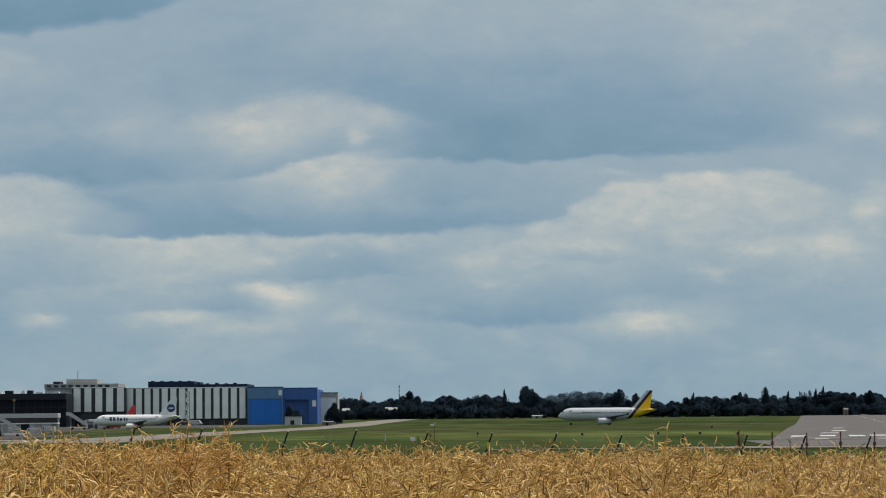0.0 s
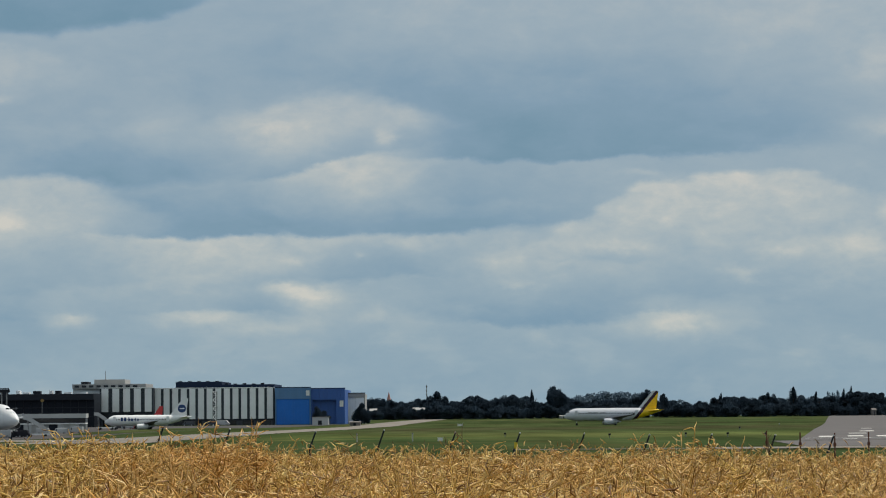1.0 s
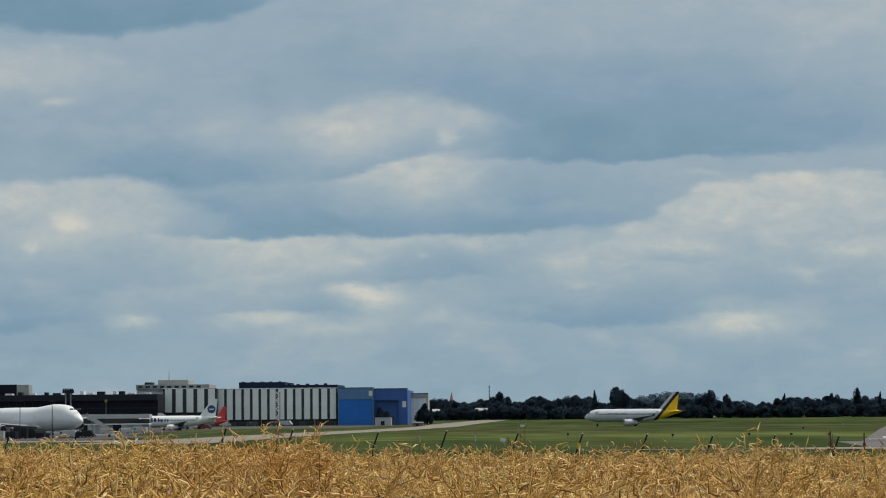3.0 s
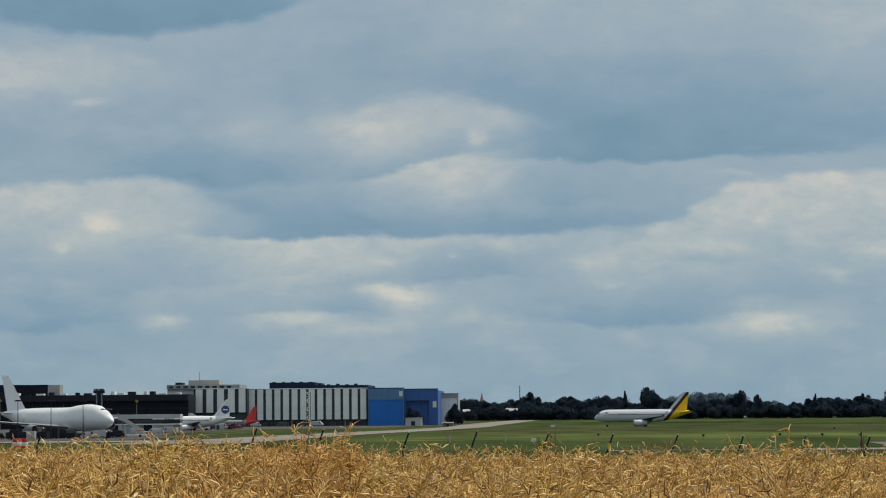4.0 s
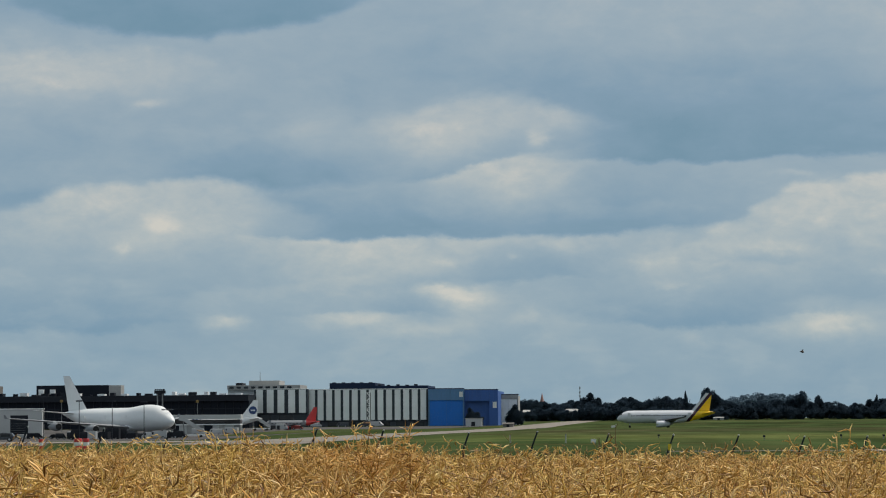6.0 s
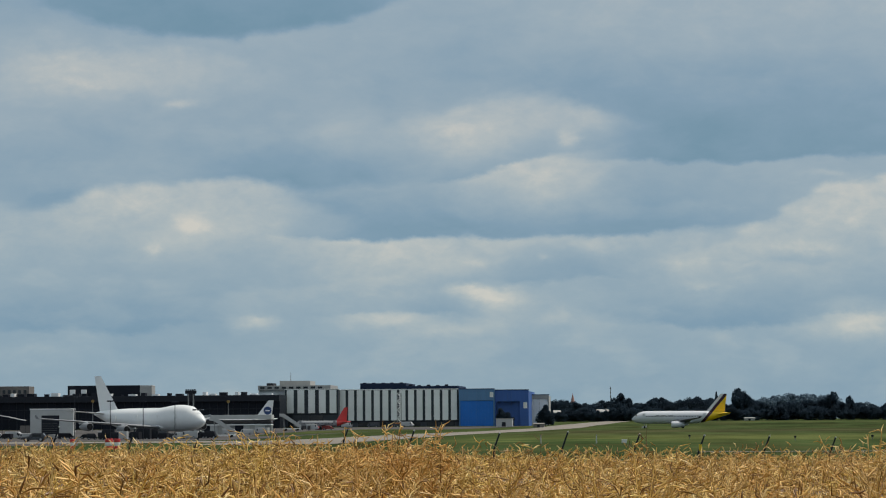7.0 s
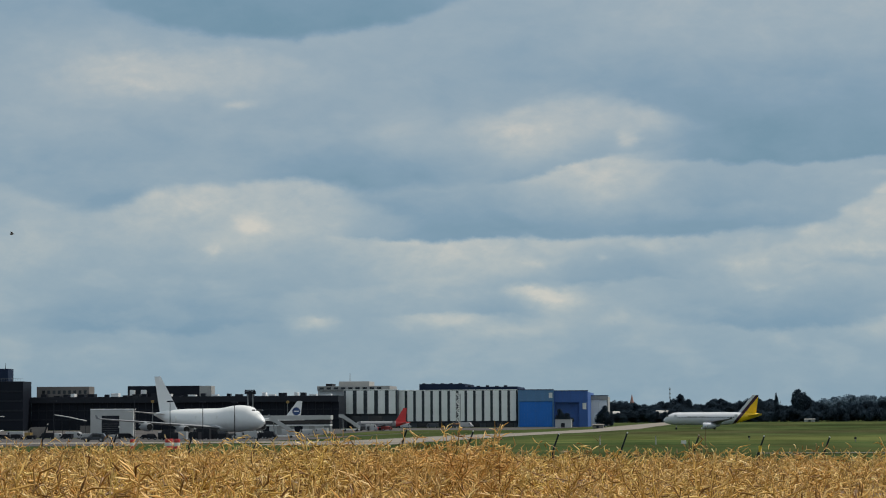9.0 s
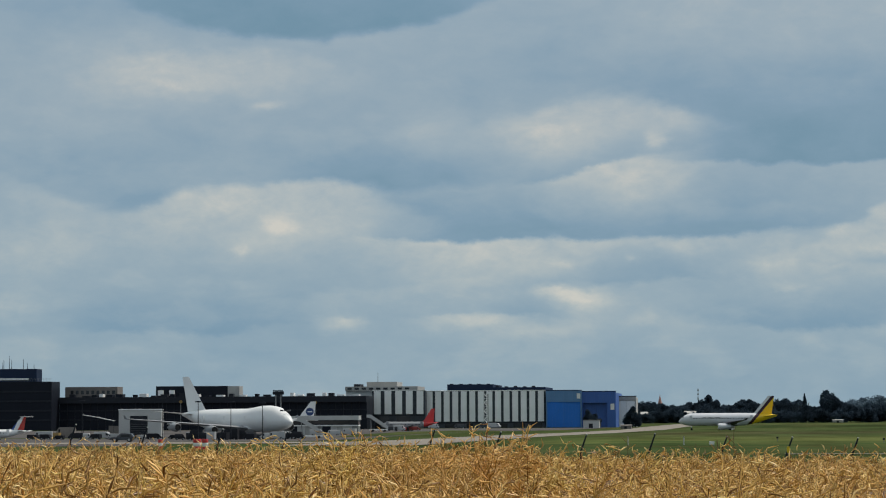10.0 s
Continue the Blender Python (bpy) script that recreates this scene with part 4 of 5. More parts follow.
tower, ow, oh = block("dark_office_block", tx(-110), tx(54), 1112, 14, 0.0, tz(674), DARKCLAD, "tall dark glazed office block with roof aerials")
oc = (tx(-110) + tx(54)) / 2
roof_box(tower, -ow / 2, tx(24) - oc, 3, 12, oh + 0.002, oh + 5.4, ROOFDARK, "roof_storey")
roof_box(tower, -ow / 2, tx(10) - oc, 2.5, 2.99, oh + 0.7, oh + 1.5, CLAD, "roof_band", "pale metal roof band")
for k in range(34):
    roof_box(tower, -ow / 2 + ow * k / 34, -ow / 2 + ow * k / 34 + 0.09, 0.1, 0.2, oh + 0.002, oh + 1.1, STEEL, "railing_post")
roof_box(tower, -ow / 2, ow / 2, 0.1, 0.2, oh + 1.1, oh + 1.2, STEEL, "handrail")
for zz in (4, 8, 12, 16):
    roof_box(tower, -ow / 2, ow / 2, -0.25, -0.004, zz, zz + 0.7, DARKSTEEL, "floor_band")
for xx, up in ((-40, 5), (-30, 7), (-42, 3.5), (-26, 5), (-5, 5.5), (2, 3.5), (14, 3.0), (-60, 4), (-75, 5)):
    bm = bmesh.new()
    rod(bm, (tx(xx) - oc, 8, oh + 5.3), (tx(xx) - oc, 8, oh + 5.4 + up * 0.8), 0.14, 0.06)
    part("aerial", bm, DARKSTEEL, tower, "thin roof aerial")

# low passenger pier with a pale roof
P_Y = 930
PZ = ground_z(-160, P_Y)
pier = thing("passenger_pier", pose(-155.00, P_Y, PZ), "low pier with pale roof above dark windows and white bays", "pier")
p0, p1 = -6.0, -132.10 - (-155.00)
ptop = 5.25 - PZ
roof_box(pier, p0, p1, -1.0, 5.2, ptop - 1.5, ptop, PALEWALL, "roof", "pale metal roof edge")
roof_box(pier, p0 + 0.5, p1 - 0.3, 0, 5, ptop - 3.2, ptop - 1.702, GLASS, "window_band", "dark continuous window band")
roof_box(pier, p0 + 0.4, p1 - 0.2, -0.2, 5, ptop - 3.6, ptop - 3.202, CLAD, "floor_edge")
k = p0 + 0.5
i = 0
random.seed(3)
while k < p1 - 1:
    wdt = random.uniform(1.6, 3.2)
    roof_box(pier, k, min(k + wdt, p1 - 0.3), 0.3, 4.8, 0, ptop - 3.602, (PALEWALL, STEEL, DARKCLAD, PALEWALL, CONCWALL)[i % 5], "bay", "")
    k += wdt + 0.05
    i += 1

# white service building with a grey gate
S_Y = 905
SZ = ground_z(-200, S_Y)
serv, sw, sh = block("service_building", -210.92, -196.12, S_Y, 3, SZ, 7.45, PALEWALL, "white service building with a grey roller gate")
roof_box(serv, -sw / 2 + 3.9, -sw / 2 + 10.0, -0.08, -0.003, 0.2, sh - 2.0, DARKSTEEL, "gate", "dark grey roller gate")
for k in range(7):
    roof_box(serv, -sw / 2 + 3.95, -sw / 2 + 9.95, -0.13, -0.082, 0.4 + k * 0.75, 0.47 + k * 0.75, STEEL, "gate_rib")
roof_box(serv, -sw / 2 - 0.15, sw / 2 + 0.15, -0.3, 3.2, sh + 0.002, sh + 0.3, CLAD, "roof")
roof_box(serv, -sw / 2 - 3.6, -sw / 2 - 0.004, 0.5, 2.8, 0, 4.4, BRICKISH, "annexe", "grey lean-to")


# ---- trees ----
def crown_mesh(name, seed, mat, clumps=380, wide=1.0):
    """A crown 1 high and about 1 wide: many small leaf clumps in an uneven cloud."""
    rnd = random.Random(seed)
    bm = bmesh.new()
    lumps = [(rnd.uniform(-0.26, 0.26) * wide, rnd.uniform(-0.26, 0.26) * wide, rnd.uniform(0.15, 0.75), rnd.uniform(0.14, 0.30)) for _ in range(9)] + [(0, 0, 0.5, 0.3), (rnd.uniform(-0.1, 0.1), 0, 0.82, 0.15)]
    for lx, ly, lz, lr in lumps:
        for _ in range(clumps):
            d = Vector((rnd.gauss(0, 1), rnd.gauss(0, 1), rnd.gauss(0, 1))).normalized() * lr * rnd.uniform(0.55, 1.0)
            c = Vector((lx + d.x * wide, ly + d.y * wide, max(0.02, lz + d.z)))
            s = rnd.uniform(0.016, 0.036)
            q = Euler((rnd.uniform(0, 6), rnd.uniform(0, 6), rnd.uniform(0, 6))).to_matrix()
            vs = [bm.verts.new(c + q @ Vector(p) * s) for p in ((1, 0, -0.4), (-0.5, 0.9, -0.3), (-0.5, -0.9, -0.3), (0, 0, 0.7))]
            for f in ((0, 1, 2), (0, 1, 3), (1, 2, 3), (2, 0, 3)):
                bm.faces.new([vs[i] for i in f])
    me = mesh_of(bm, name, mat)
    for p in me.polygons:
        p.use_smooth = True
    return me


def trunk_mesh():
    bm = bmesh.new()
    rod(bm, (0, 0, -0.02), (0.01, 0, 0.35), 0.028, 0.018, 7)
    for k in range(5):
        a = k * 1.3
        rod(bm, (0.01, 0, 0.22 + 0.03 * k), (0.2 * math.cos(a), 0.2 * math.sin(a), 0.5 + 0.05 * k), 0.012, 0.004, 5)
    return mesh_of(bm, "trunk", BARK)


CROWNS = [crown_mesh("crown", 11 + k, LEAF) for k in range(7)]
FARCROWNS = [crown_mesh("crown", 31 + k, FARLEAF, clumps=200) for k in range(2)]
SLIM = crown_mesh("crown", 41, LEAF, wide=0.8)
TRUNK = trunk_mesh()


def tree(x, y, height, width, crown, turn, label, group, low=0.12):
    t = thing("tree", pose(x, y, ground_z(x, y), 0, 0, turn), label, "tree", group)
    a = new("trunk", TRUNK)
    b = new("crown", crown)
    for o in (a, b):
        o.parent = t
    a.scale = (height, height, height)
    b.scale = (width, width, height * (1 - low))
    b.location = (0, 0, height * low)
    return t


def skyline(x):
    """Height of the woods behind the airfield, from the hangars to the runway's far side."""
    return 12.6 + 0.9 * math.sin(x * 0.031 + 1.0) + 1.0 * math.sin(x * 0.083) + 0.7 * math.sin(x * 0.21 + 2)


WOOD_Y = 1650
random.seed(21)
x = -72.62
while x < 292.70:
    h = skyline(x) * random.uniform(0.78, 1.06)
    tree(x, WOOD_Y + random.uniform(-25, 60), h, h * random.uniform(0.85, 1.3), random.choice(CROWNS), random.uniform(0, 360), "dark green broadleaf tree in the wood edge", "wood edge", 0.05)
    x += random.uniform(1.7, 3.2)
x = -65.43
while x < 283.83:
    h = random.uniform(5.5, 8.5)
    tree(x, 1600 + random.uniform(-10, 20), h, h * random.uniform(1.1, 1.7), random.choice(CROWNS), random.uniform(0, 360), "dark green shrub along the field edge", "wood edge", -0.06)
    x += random.uniform(2.6, 4.4)
# taller single crowns that break the outline
for x, h, w, slim in ((-21.71, 17.0, 13.5, 0), (-16.60, 14.0, 10, 0), (-57.86, 13.0, 10, 0), (36.25, 17.5, 5, 1), (49.55, 19.5, 13, 0), (54.32, 16.0, 13, 0), (105.46, 17.0, 10, 0), (115.35, 14.5, 7, 0), (150.47, 14.5, 5, 1), (179.11, 14.5, 8, 0), (194.11, 18.0, 6, 0), (207.74, 15.0, 5, 1), (224.45, 16.5, 4.5, 1), (228.88, 18.0, 4.5, 1), (245.93, 14.0, 12, 0), (256.84, 15.0, 10, 0), (100.01, 12.5, 10, 0)):
    tree(x, 1640, h + 0.3, w, SLIM if slim else random.choice(CROWNS), random.uniform(0, 360), "tall dark tree standing above the wood", "wood edge", 0.08)
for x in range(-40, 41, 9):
    tree(134.23 + x * 1.1, 2600 + x, 27 - 0.15 * abs(x) - random.uniform(0, 2), 30, random.choice(FARCROWNS), random.uniform(0, 360), "far ridge tree coloured pale for haze", "far ridge")
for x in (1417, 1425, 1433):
    tree(305.21 + (x - 1425) * 0.48, 2300, 20 + (x % 3), 5, random.choice(FARCROWNS), 40 * x, "far ridge tree coloured pale for haze", "far ridge")
for x, h, w in ((-63.85, 8.0, 6.0), (-60.60, 6.2, 6.0), (-46.21, 9.2, 8.0), (-44.01, 6.5, 6)):
    tree(x, 1118 if h < 9 else 1135, h, w, random.choice(CROWNS), 77 * h, "dark bushy tree beside the hangars", "hangar trees", 0.02)


# ---- ripe rapeseed ----
def prism(points, radii):
    """A three-sided stalk along points: vertices and faces."""
    v, f = [], []
    points = np.asarray(points, float)
    for k, (p, r) in enumerate(zip(points, radii)):
        d = points[min(k + 1, len(points) - 1)] - points[max(k - 1, 0)]
        d /= np.linalg.norm(d) + 1e-9
        s = np.cross(d, (0.3, 0.2, 1.0) if abs(d[2]) < 0.9 else (1.0, 0.1, 0))
        s /= np.linalg.norm(s)
        q = np.cross(d, s)
        for a in (0, 2.094, 4.189):
            v.append(p + r * (math.cos(a) * s + math.sin(a) * q))
        if k:
            b = 3 * (k - 1)
            for i in range(3):
                j = (i + 1) % 3
                f += [(b + i, b + j, b + 3 + j), (b + i, b + 3 + j, b + 3 + i)]
    return v, f


def rape_plant(rnd, pods, branches, pod_r):
    """The upper part of one dry plant: a stem, arching branches and thin pods; its top is at about z = 0."""
    V, F = [], []

    def add(vf):
        b = len(V)
        V.extend(vf[0])
        F.extend([tuple(i + b for i in t) for t in vf[1]])
    lean = np.array((rnd.gauss(0, 0.16), rnd.gauss(0, 0.16), 0))
    add(prism([(0, 0, -1.0), lean * 0.5 + (0, 0, -0.45), lean + (0, 0, -0.02)], (0.005, 0.004, 0.0022)))
    arms = [([lean * 0.6 + (0, 0, -0.35), lean + (0, 0, 0.02)])]
    for _ in range(branches):
        a, out, up = rnd.uniform(0, 6.283), rnd.uniform(0.10, 0.36), rnd.uniform(-0.12, 0.03)
        z0 = rnd.uniform(-0.5, -0.18)
        p0 = lean * 0.5 + (0, 0, z0)
        p2 = p0 + (out * math.cos(a), out * math.sin(a), 0)
        p2[2] = up - 0.10 * rnd.random()
        p1 = (p0 + p2) / 2 + (0.25 * out * math.cos(a), 0.25 * out * math.sin(a), -0.03 + 0.06 * rnd.random())
        add(prism([p0, p1, p2], (0.0042, 0.0036, 0.0022)))
        arms.append([p1, p2])
    for _ in range(pods):
        arm = rnd.choice(arms)
        p = arm[0] + (arm[1] - arm[0]) * rnd.uniform(0.0, 1.05)
        a, tilt, ln = rnd.uniform(0, 6.283), rnd.gauss(0.15, 0.55), rnd.uniform(0.045, 0.10)
        d = np.array((math.cos(a) * math.cos(tilt), math.sin(a) * math.cos(tilt), math.sin(tilt)))
        bend = np.array((rnd.gauss(0, 0.010), rnd.gauss(0, 0.010), rnd.gauss(0.003, 0.010)))
        add(prism([p, p + d * ln * 0.5 + bend, p + d * ln], (pod_r * 0.35, pod_r, pod_r * 0.15)))
    return np.array(V), np.array(F)


def rape_field(name, y0, y1, per_m2, pods, branches, pod_r, seed, label):
    rnd = random.Random(seed)
    rng = np.random.default_rng(seed)
    kinds = [rape_plant(rnd, pods, branches, pod_r) for _ in range(14)]
    VV, FF, base = [], [], 0
    lo, hi = -0.30, 0.185
    count = int(per_m2 * (hi - lo) / 2 * (y1 * y1 - y0 * y0))
    for k in range(count):
        y = math.sqrt(rng.uniform(y0 * y0, y1 * y1))
        x = y * rng.uniform(lo, hi)
        V, F = kinds[rng.integers(len(kinds))]
        a, s = rng.uniform(0, 6.283), rng.uniform(0.85, 1.15)
        top = crop_top(x, y) + rng.normal(-0.01, 0.016 + 0.0009 * y)
        if rng.random() < 0.02:
            top += rng.uniform(0.02, 0.09)
        if k < len(TALL) and seed == 7:
            x, y, top = TALL[k][0] * TALL[k][1], TALL[k][1], EYE - TALL[k][2]
            s = 0.72
        ca, sa = math.cos(a) * s, math.sin(a) * s
        W = np.stack((V[:, 0] * ca - V[:, 1] * sa + x, V[:, 0] * sa + V[:, 1] * ca + y, V[:, 2] * s + top), 1)
        VV.append(W)
        FF.append(F + base)
        base += len(V)
    V, F = np.concatenate(VV), np.concatenate(FF)
    me = bpy.data.meshes.new(name)
    me.vertices.add(len(V))
    me.vertices.foreach_set("co", V.astype(np.float32).ravel())
    me.loops.add(3 * len(F))
    me.loops.foreach_set("vertex_index", F.astype(np.int32).ravel())
    me.polygons.add(len(F))
    me.polygons.foreach_set("loop_start", np.arange(0, 3 * len(F), 3, dtype=np.int32))
    me.update(calc_edges=True)
    me.materials.append(STRAW)
    return tagged(new(name, me), label, "crop", kind="stuff")


def crop_top(x, y):
    """Height of the canopy: it falls slightly to the right, with taller and shorter patches."""
    s = (x / max(y, 1.0) + 0.22) / 0.38
    gap = 0.255 + 0.160 * min(1.0, max(0.0, s))
    return EYE - gap + 0.018 * math.sin(x * 1.9 + 0.7) * math.sin(y * 0.8) + 0.014 * math.sin(x * 4.7 + y * 1.9)


# single plants that stand above the rest: bearing, distance, how far their tops stay below the eye
TALL = ((-0.142, 13.0, 0.046), (-0.139, 13.3, 0.062), (-0.147, 12.8, 0.070), (-0.113, 13.0, 0.060), (-0.117, 13.4, 0.075), (-0.103, 13.0, 0.038), (-0.100, 13.2, 0.055), (-0.106, 12.7, 0.060), (-0.0945, 13.0, 0.064), (-0.086, 13.0, 0.052), (-0.083, 13.3, 0.066), (-0.089, 12.8, 0.070), (-0.079, 13.0, 0.075), (-0.128, 13.0, 0.072), (-0.155, 12.6, 0.066), (-0.165, 13.0, 0.075), (0.0765, 12.0, 0.060), (0.079, 12.3, 0.10), (0.070, 12.6, 0.14), (0.083, 13.0, 0.13), (0.094, 14.0, 0.15), (0.100, 14.5, 0.17), (-0.140, 12.5, 0.075), (-0.147, 13.0, 0.095), (-0.133, 12.0, 0.085), (-0.120, 14.0, 0.105), (-0.127, 13.0, 0.11), (-0.162, 12.0, 0.080), (-0.152, 14.0, 0.10), (-0.086, 14.0, 0.105), (-0.081, 13.6, 0.11), (-0.092, 14.5, 0.12), (-0.10, 15.0, 0.125), (-0.060, 12.6, 0.12), (-0.008, 11.0, 0.10), (-0.003, 11.4, 0.11), (-0.025, 12.0, 0.125), (0.02, 12.0, 0.15), (0.045, 14.0, 0.18), (0.125, 14.0, 0.20), (0.14, 15.0, 0.21), (-0.20, 13.0, 0.115), (-0.18, 14.0, 0.12), (-0.22, 13.5, 0.12), (-0.25, 13.0, 0.115), (-0.11, 13.0, 0.10))
rape_field("rapeseed_crop", 7.0, 15.0, 27, 74, 8, 0.0044, 7, "dense ripe golden rapeseed with dry tangled pods")
rape_field("rapeseed_crop", 15.0, 28.0, 18, 34, 6, 0.0048, 8, "dense ripe golden rapeseed with dry tangled pods")


def litter():
    """The shaded mat of lower stalks beneath the canopy."""
    bm = bmesh.new()
    ys = [6 + 0.5 * i for i in range(45)]
    rows = []
    for y in ys:
        rows.append([bm.verts.new((y * (-0.33 + 0.54 * i / 90), y, crop_top(y * (-0.33 + 0.54 * i / 90), y) - 0.14 + random.uniform(-0.03, 0.03))) for i in range(91)])
    for a, b in zip(rows, rows[1:]):
        for i in range(90):
            bm.faces.new((a[i], a[i + 1], b[i + 1], b[i]))
    r = bmesh.ops.extrude_face_region(bm, geom=list(bm.faces))
    for v in r["geom"]:
        if isinstance(v, bmesh.types.BMVert):
            v.co.z = FIELD_Z
    piece("rapeseed_undergrowth", bm, SOIL, Matrix(), "brown matted lower stalks of the rapeseed crop", "crop", kind="stuff")


litter()


# ---- perimeter fence ----
def fence_post(x, y, top, lean):
    """A steel post whose cranked arm leans outwards."""
    z = ground_z(x, y)
    h = top - z
    p = thing("fence_post", pose(x, y, z, 0, 0, lean), "dark steel fence post with cranked barbed wire arm", "fence post", "perimeter fence")
    bm = bmesh.new()
    rod(bm, (0, 0, 0), (0, 0, h - 0.72), 0.045, n=8)
    part("post", bm, DARKSTEEL, p)
    bm = bmesh.new()
    rod(bm, (0, 0, h - 0.75), (0.27, -0.05, h), 0.042, 0.036, n=8)
    part("arm", bm, DARKSTEEL, p)
    bm = bmesh.new()
    box(bm, 0.245, 0.305, -0.08, -0.02, h - 0.02, h + 0.045, 0.01)
    part("cap", bm, LINE, p, "pale post cap")
    return p


F_Y = 122
for x, top in ((-30.42, 2.89), (-27.09, 2.75), (-23.58, 2.66), (-20.58, 2.52), (-13.87, 2.58), (-10.87, 2.48), (-7.02, 2.34), (-3.95, 2.37), (-0.75, 2.24), (2.14, 2.19), (5.03, 2.14), (7.95, 2.06), (10.74, 2.06), (13.58, 2.01), (16.19, 1.96), (19.11, 1.91)):
    post = fence_post(x - 0.27, F_Y, top, 0)
    if abs(x - 2.14) < 0.1:
        bm = bmesh.new()
        box(bm, 0.02, 0.15, -0.10, -0.08, top - ground_z(x, F_Y) - 0.68, top - ground_z(x, F_Y) - 0.4, 0.004)
        part("tag", bm, YELLOW, post, "small faded yellow tag")


# ---- vehicles and equipment on the apron ----
def vehicle(x, y, turn, length, width, height, paint, label, category="van", cab=0.3, cargo=True, lift=0.0):
    """A service vehicle: body, cab glass, bumpers, wheels with rims, lamps. The front points along +x."""
    v = thing("service_vehicle", pose(x, y, ground_z(x, y) + 0.05, 0, 0, turn), label, category, "apron vehicles")
    r = 0.34 + 0.06 * (length > 5.5)
    hl, hw = length / 2, width / 2
    front = hl - cab * length
    bm = bmesh.new()
    if cargo:
        loft(bm, [[(xx, -hw * k, z0), (xx, hw * k, z0), (xx, hw * k, z1 * 0.93), (xx, hw * 0.9 * k, z1), (xx, -hw * 0.9 * k, z1), (xx, -hw * k, z1 * 0.93)] for xx, k, z0, z1 in ((-hl, 0.97, 0.35, height), (front, 1.0, 0.35, height), (front + 0.35 * cab * length, 0.98, 0.35, height * 0.92), (front + 0.7 * cab * length, 0.96, 0.35, height * 0.56), (hl, 0.90, 0.4, height * 0.46))])
    else:
        loft(bm, [[(xx, -hw * k, z0), (xx, hw * k, z0), (xx, hw * k, z1 * 0.8), (xx, hw * 0.82 * k, z1), (xx, -hw * 0.82 * k, z1), (xx, -hw * k, z1 * 0.8)] for xx, k, z0, z1 in ((-hl, 0.92, 0.38, height * 0.6), (-hl * 0.8, 1, 0.3, height * 0.94), (-hl * 0.2, 1, 0.3, height), (hl * 0.12, 1, 0.3, height * 0.98), (hl * 0.42, 1, 0.3, height * 0.62), (hl, 0.9, 0.38, height * 0.5))])
    part("body", bm, paint, v, soft=35)
    g0 = front if cargo else -hl * 0.7
    for s in (-1, 1):
        bm = bmesh.new()
        box(bm, g0 + 0.05, (front + 0.3 * cab * length) if cargo else hl * 0.1, s * hw - 0.02, s * hw + 0.012, height * 0.55, height * 0.84)
        part("side_window", bm, GLASS, v, "dark side window")
        bm = bmesh.new()
        box(bm, hl - 0.06, hl + 0.02, s * hw * 0.62 - 0.15, s * hw * 0.62 + 0.15, height * 0.32, height * 0.4)
        part("headlamp", bm, LINE, v, "clear headlamp")
        for xx in (-hl * 0.62, hl * 0.62):
            bm = bmesh.new()
            loft(bm, [[(xx + r * q * math.cos(2 * math.pi * i / 14), s * (hw - 0.1) + o, r + r * q * math.sin(2 * math.pi * i / 14)) for i in range(14)] for o, q in ((-0.12, 0.9), (-0.08, 1), (0.08, 1), (0.12, 0.9))])
            w = part("wheel", bm, RUBBER, v, "black rubber tyre", soft=40)
            bm = bmesh.new()
            loft(bm, [[(xx + 0.55 * r * math.cos(2 * math.pi * i / 10), s * (hw + 0.025) + o, r + 0.55 * r * math.sin(2 * math.pi * i / 10)) for i in range(10)] for o in (-0.02, 0.02)])
            part("rim", bm, METAL, w, "steel rim")
    bm = bmesh.new()
    box(bm, hl - 0.05, hl + 0.1, -hw * 0.9, hw * 0.9, 0.35, 0.6, 0.03)
    part("bumper", bm, DARKSTEEL, v)
    return v


def stairs_truck(x, y, turn, label):
    """Boarding stairs on a chassis; the top faces +x."""
    v = thing("boarding_stairs", pose(x, y, ground_z(x, y) + 0.05, 0, 0, turn), label, "boarding stairs")
    bm = bmesh.new()
    box(bm, -5, 1.6, -1.1, 1.1, 0.5, 0.95, 0.05)
    part("chassis", bm, WHITE, v)
    n = 16
    for i in range(n):
        bm = bmesh.new()
        box(bm, -5 + i * 0.4, -5 + i * 0.4 + 0.38, -0.8, 0.8, 0.96 + i * 0.27, 1.0 + i * 0.27)
        part("tread", bm, STEEL, v)
    for s in (-1, 1):
        bm = bmesh.new()
        loft(bm, [[(xx, s * 0.86, z0), (xx, s * 0.94, z0), (xx, s * 0.94, z1), (xx, s * 0.86, z1)] for xx, z0, z1 in ((-5.1, 0.95, 2.0), (1.4, 4.9, 6.3), (2.6, 5.2, 6.3))])
        part("side_panel", bm, PALEWALL, v, "white side panel of the stairs")
        for xx in (-3.8, 0.6):
            bm = bmesh.new()
            loft(bm, [[(xx + 0.42 * q * math.cos(2 * math.pi * i / 14), s * 1.0 + o, 0.42 + 0.42 * q * math.sin(2 * math.pi * i / 14)) for i in range(14)] for o, q in ((-0.14, 0.9), (-0.1, 1), (0.1, 1), (0.14, 0.9))])
            part("wheel", bm, RUBBER, v, "black rubber tyre", soft=40)
        bm = bmesh.new()
        rod(bm, (1.0, s * 0.7, 0.9), (1.4, s * 0.7, 5.2), 0.09)
        part("strut", bm, STEEL, v)
    bm = bmesh.new()
    box(bm, 1.2, 2.7, -0.86, 0.86, 5.1, 5.25)
    part("platform", bm, STEEL, v)
    return v


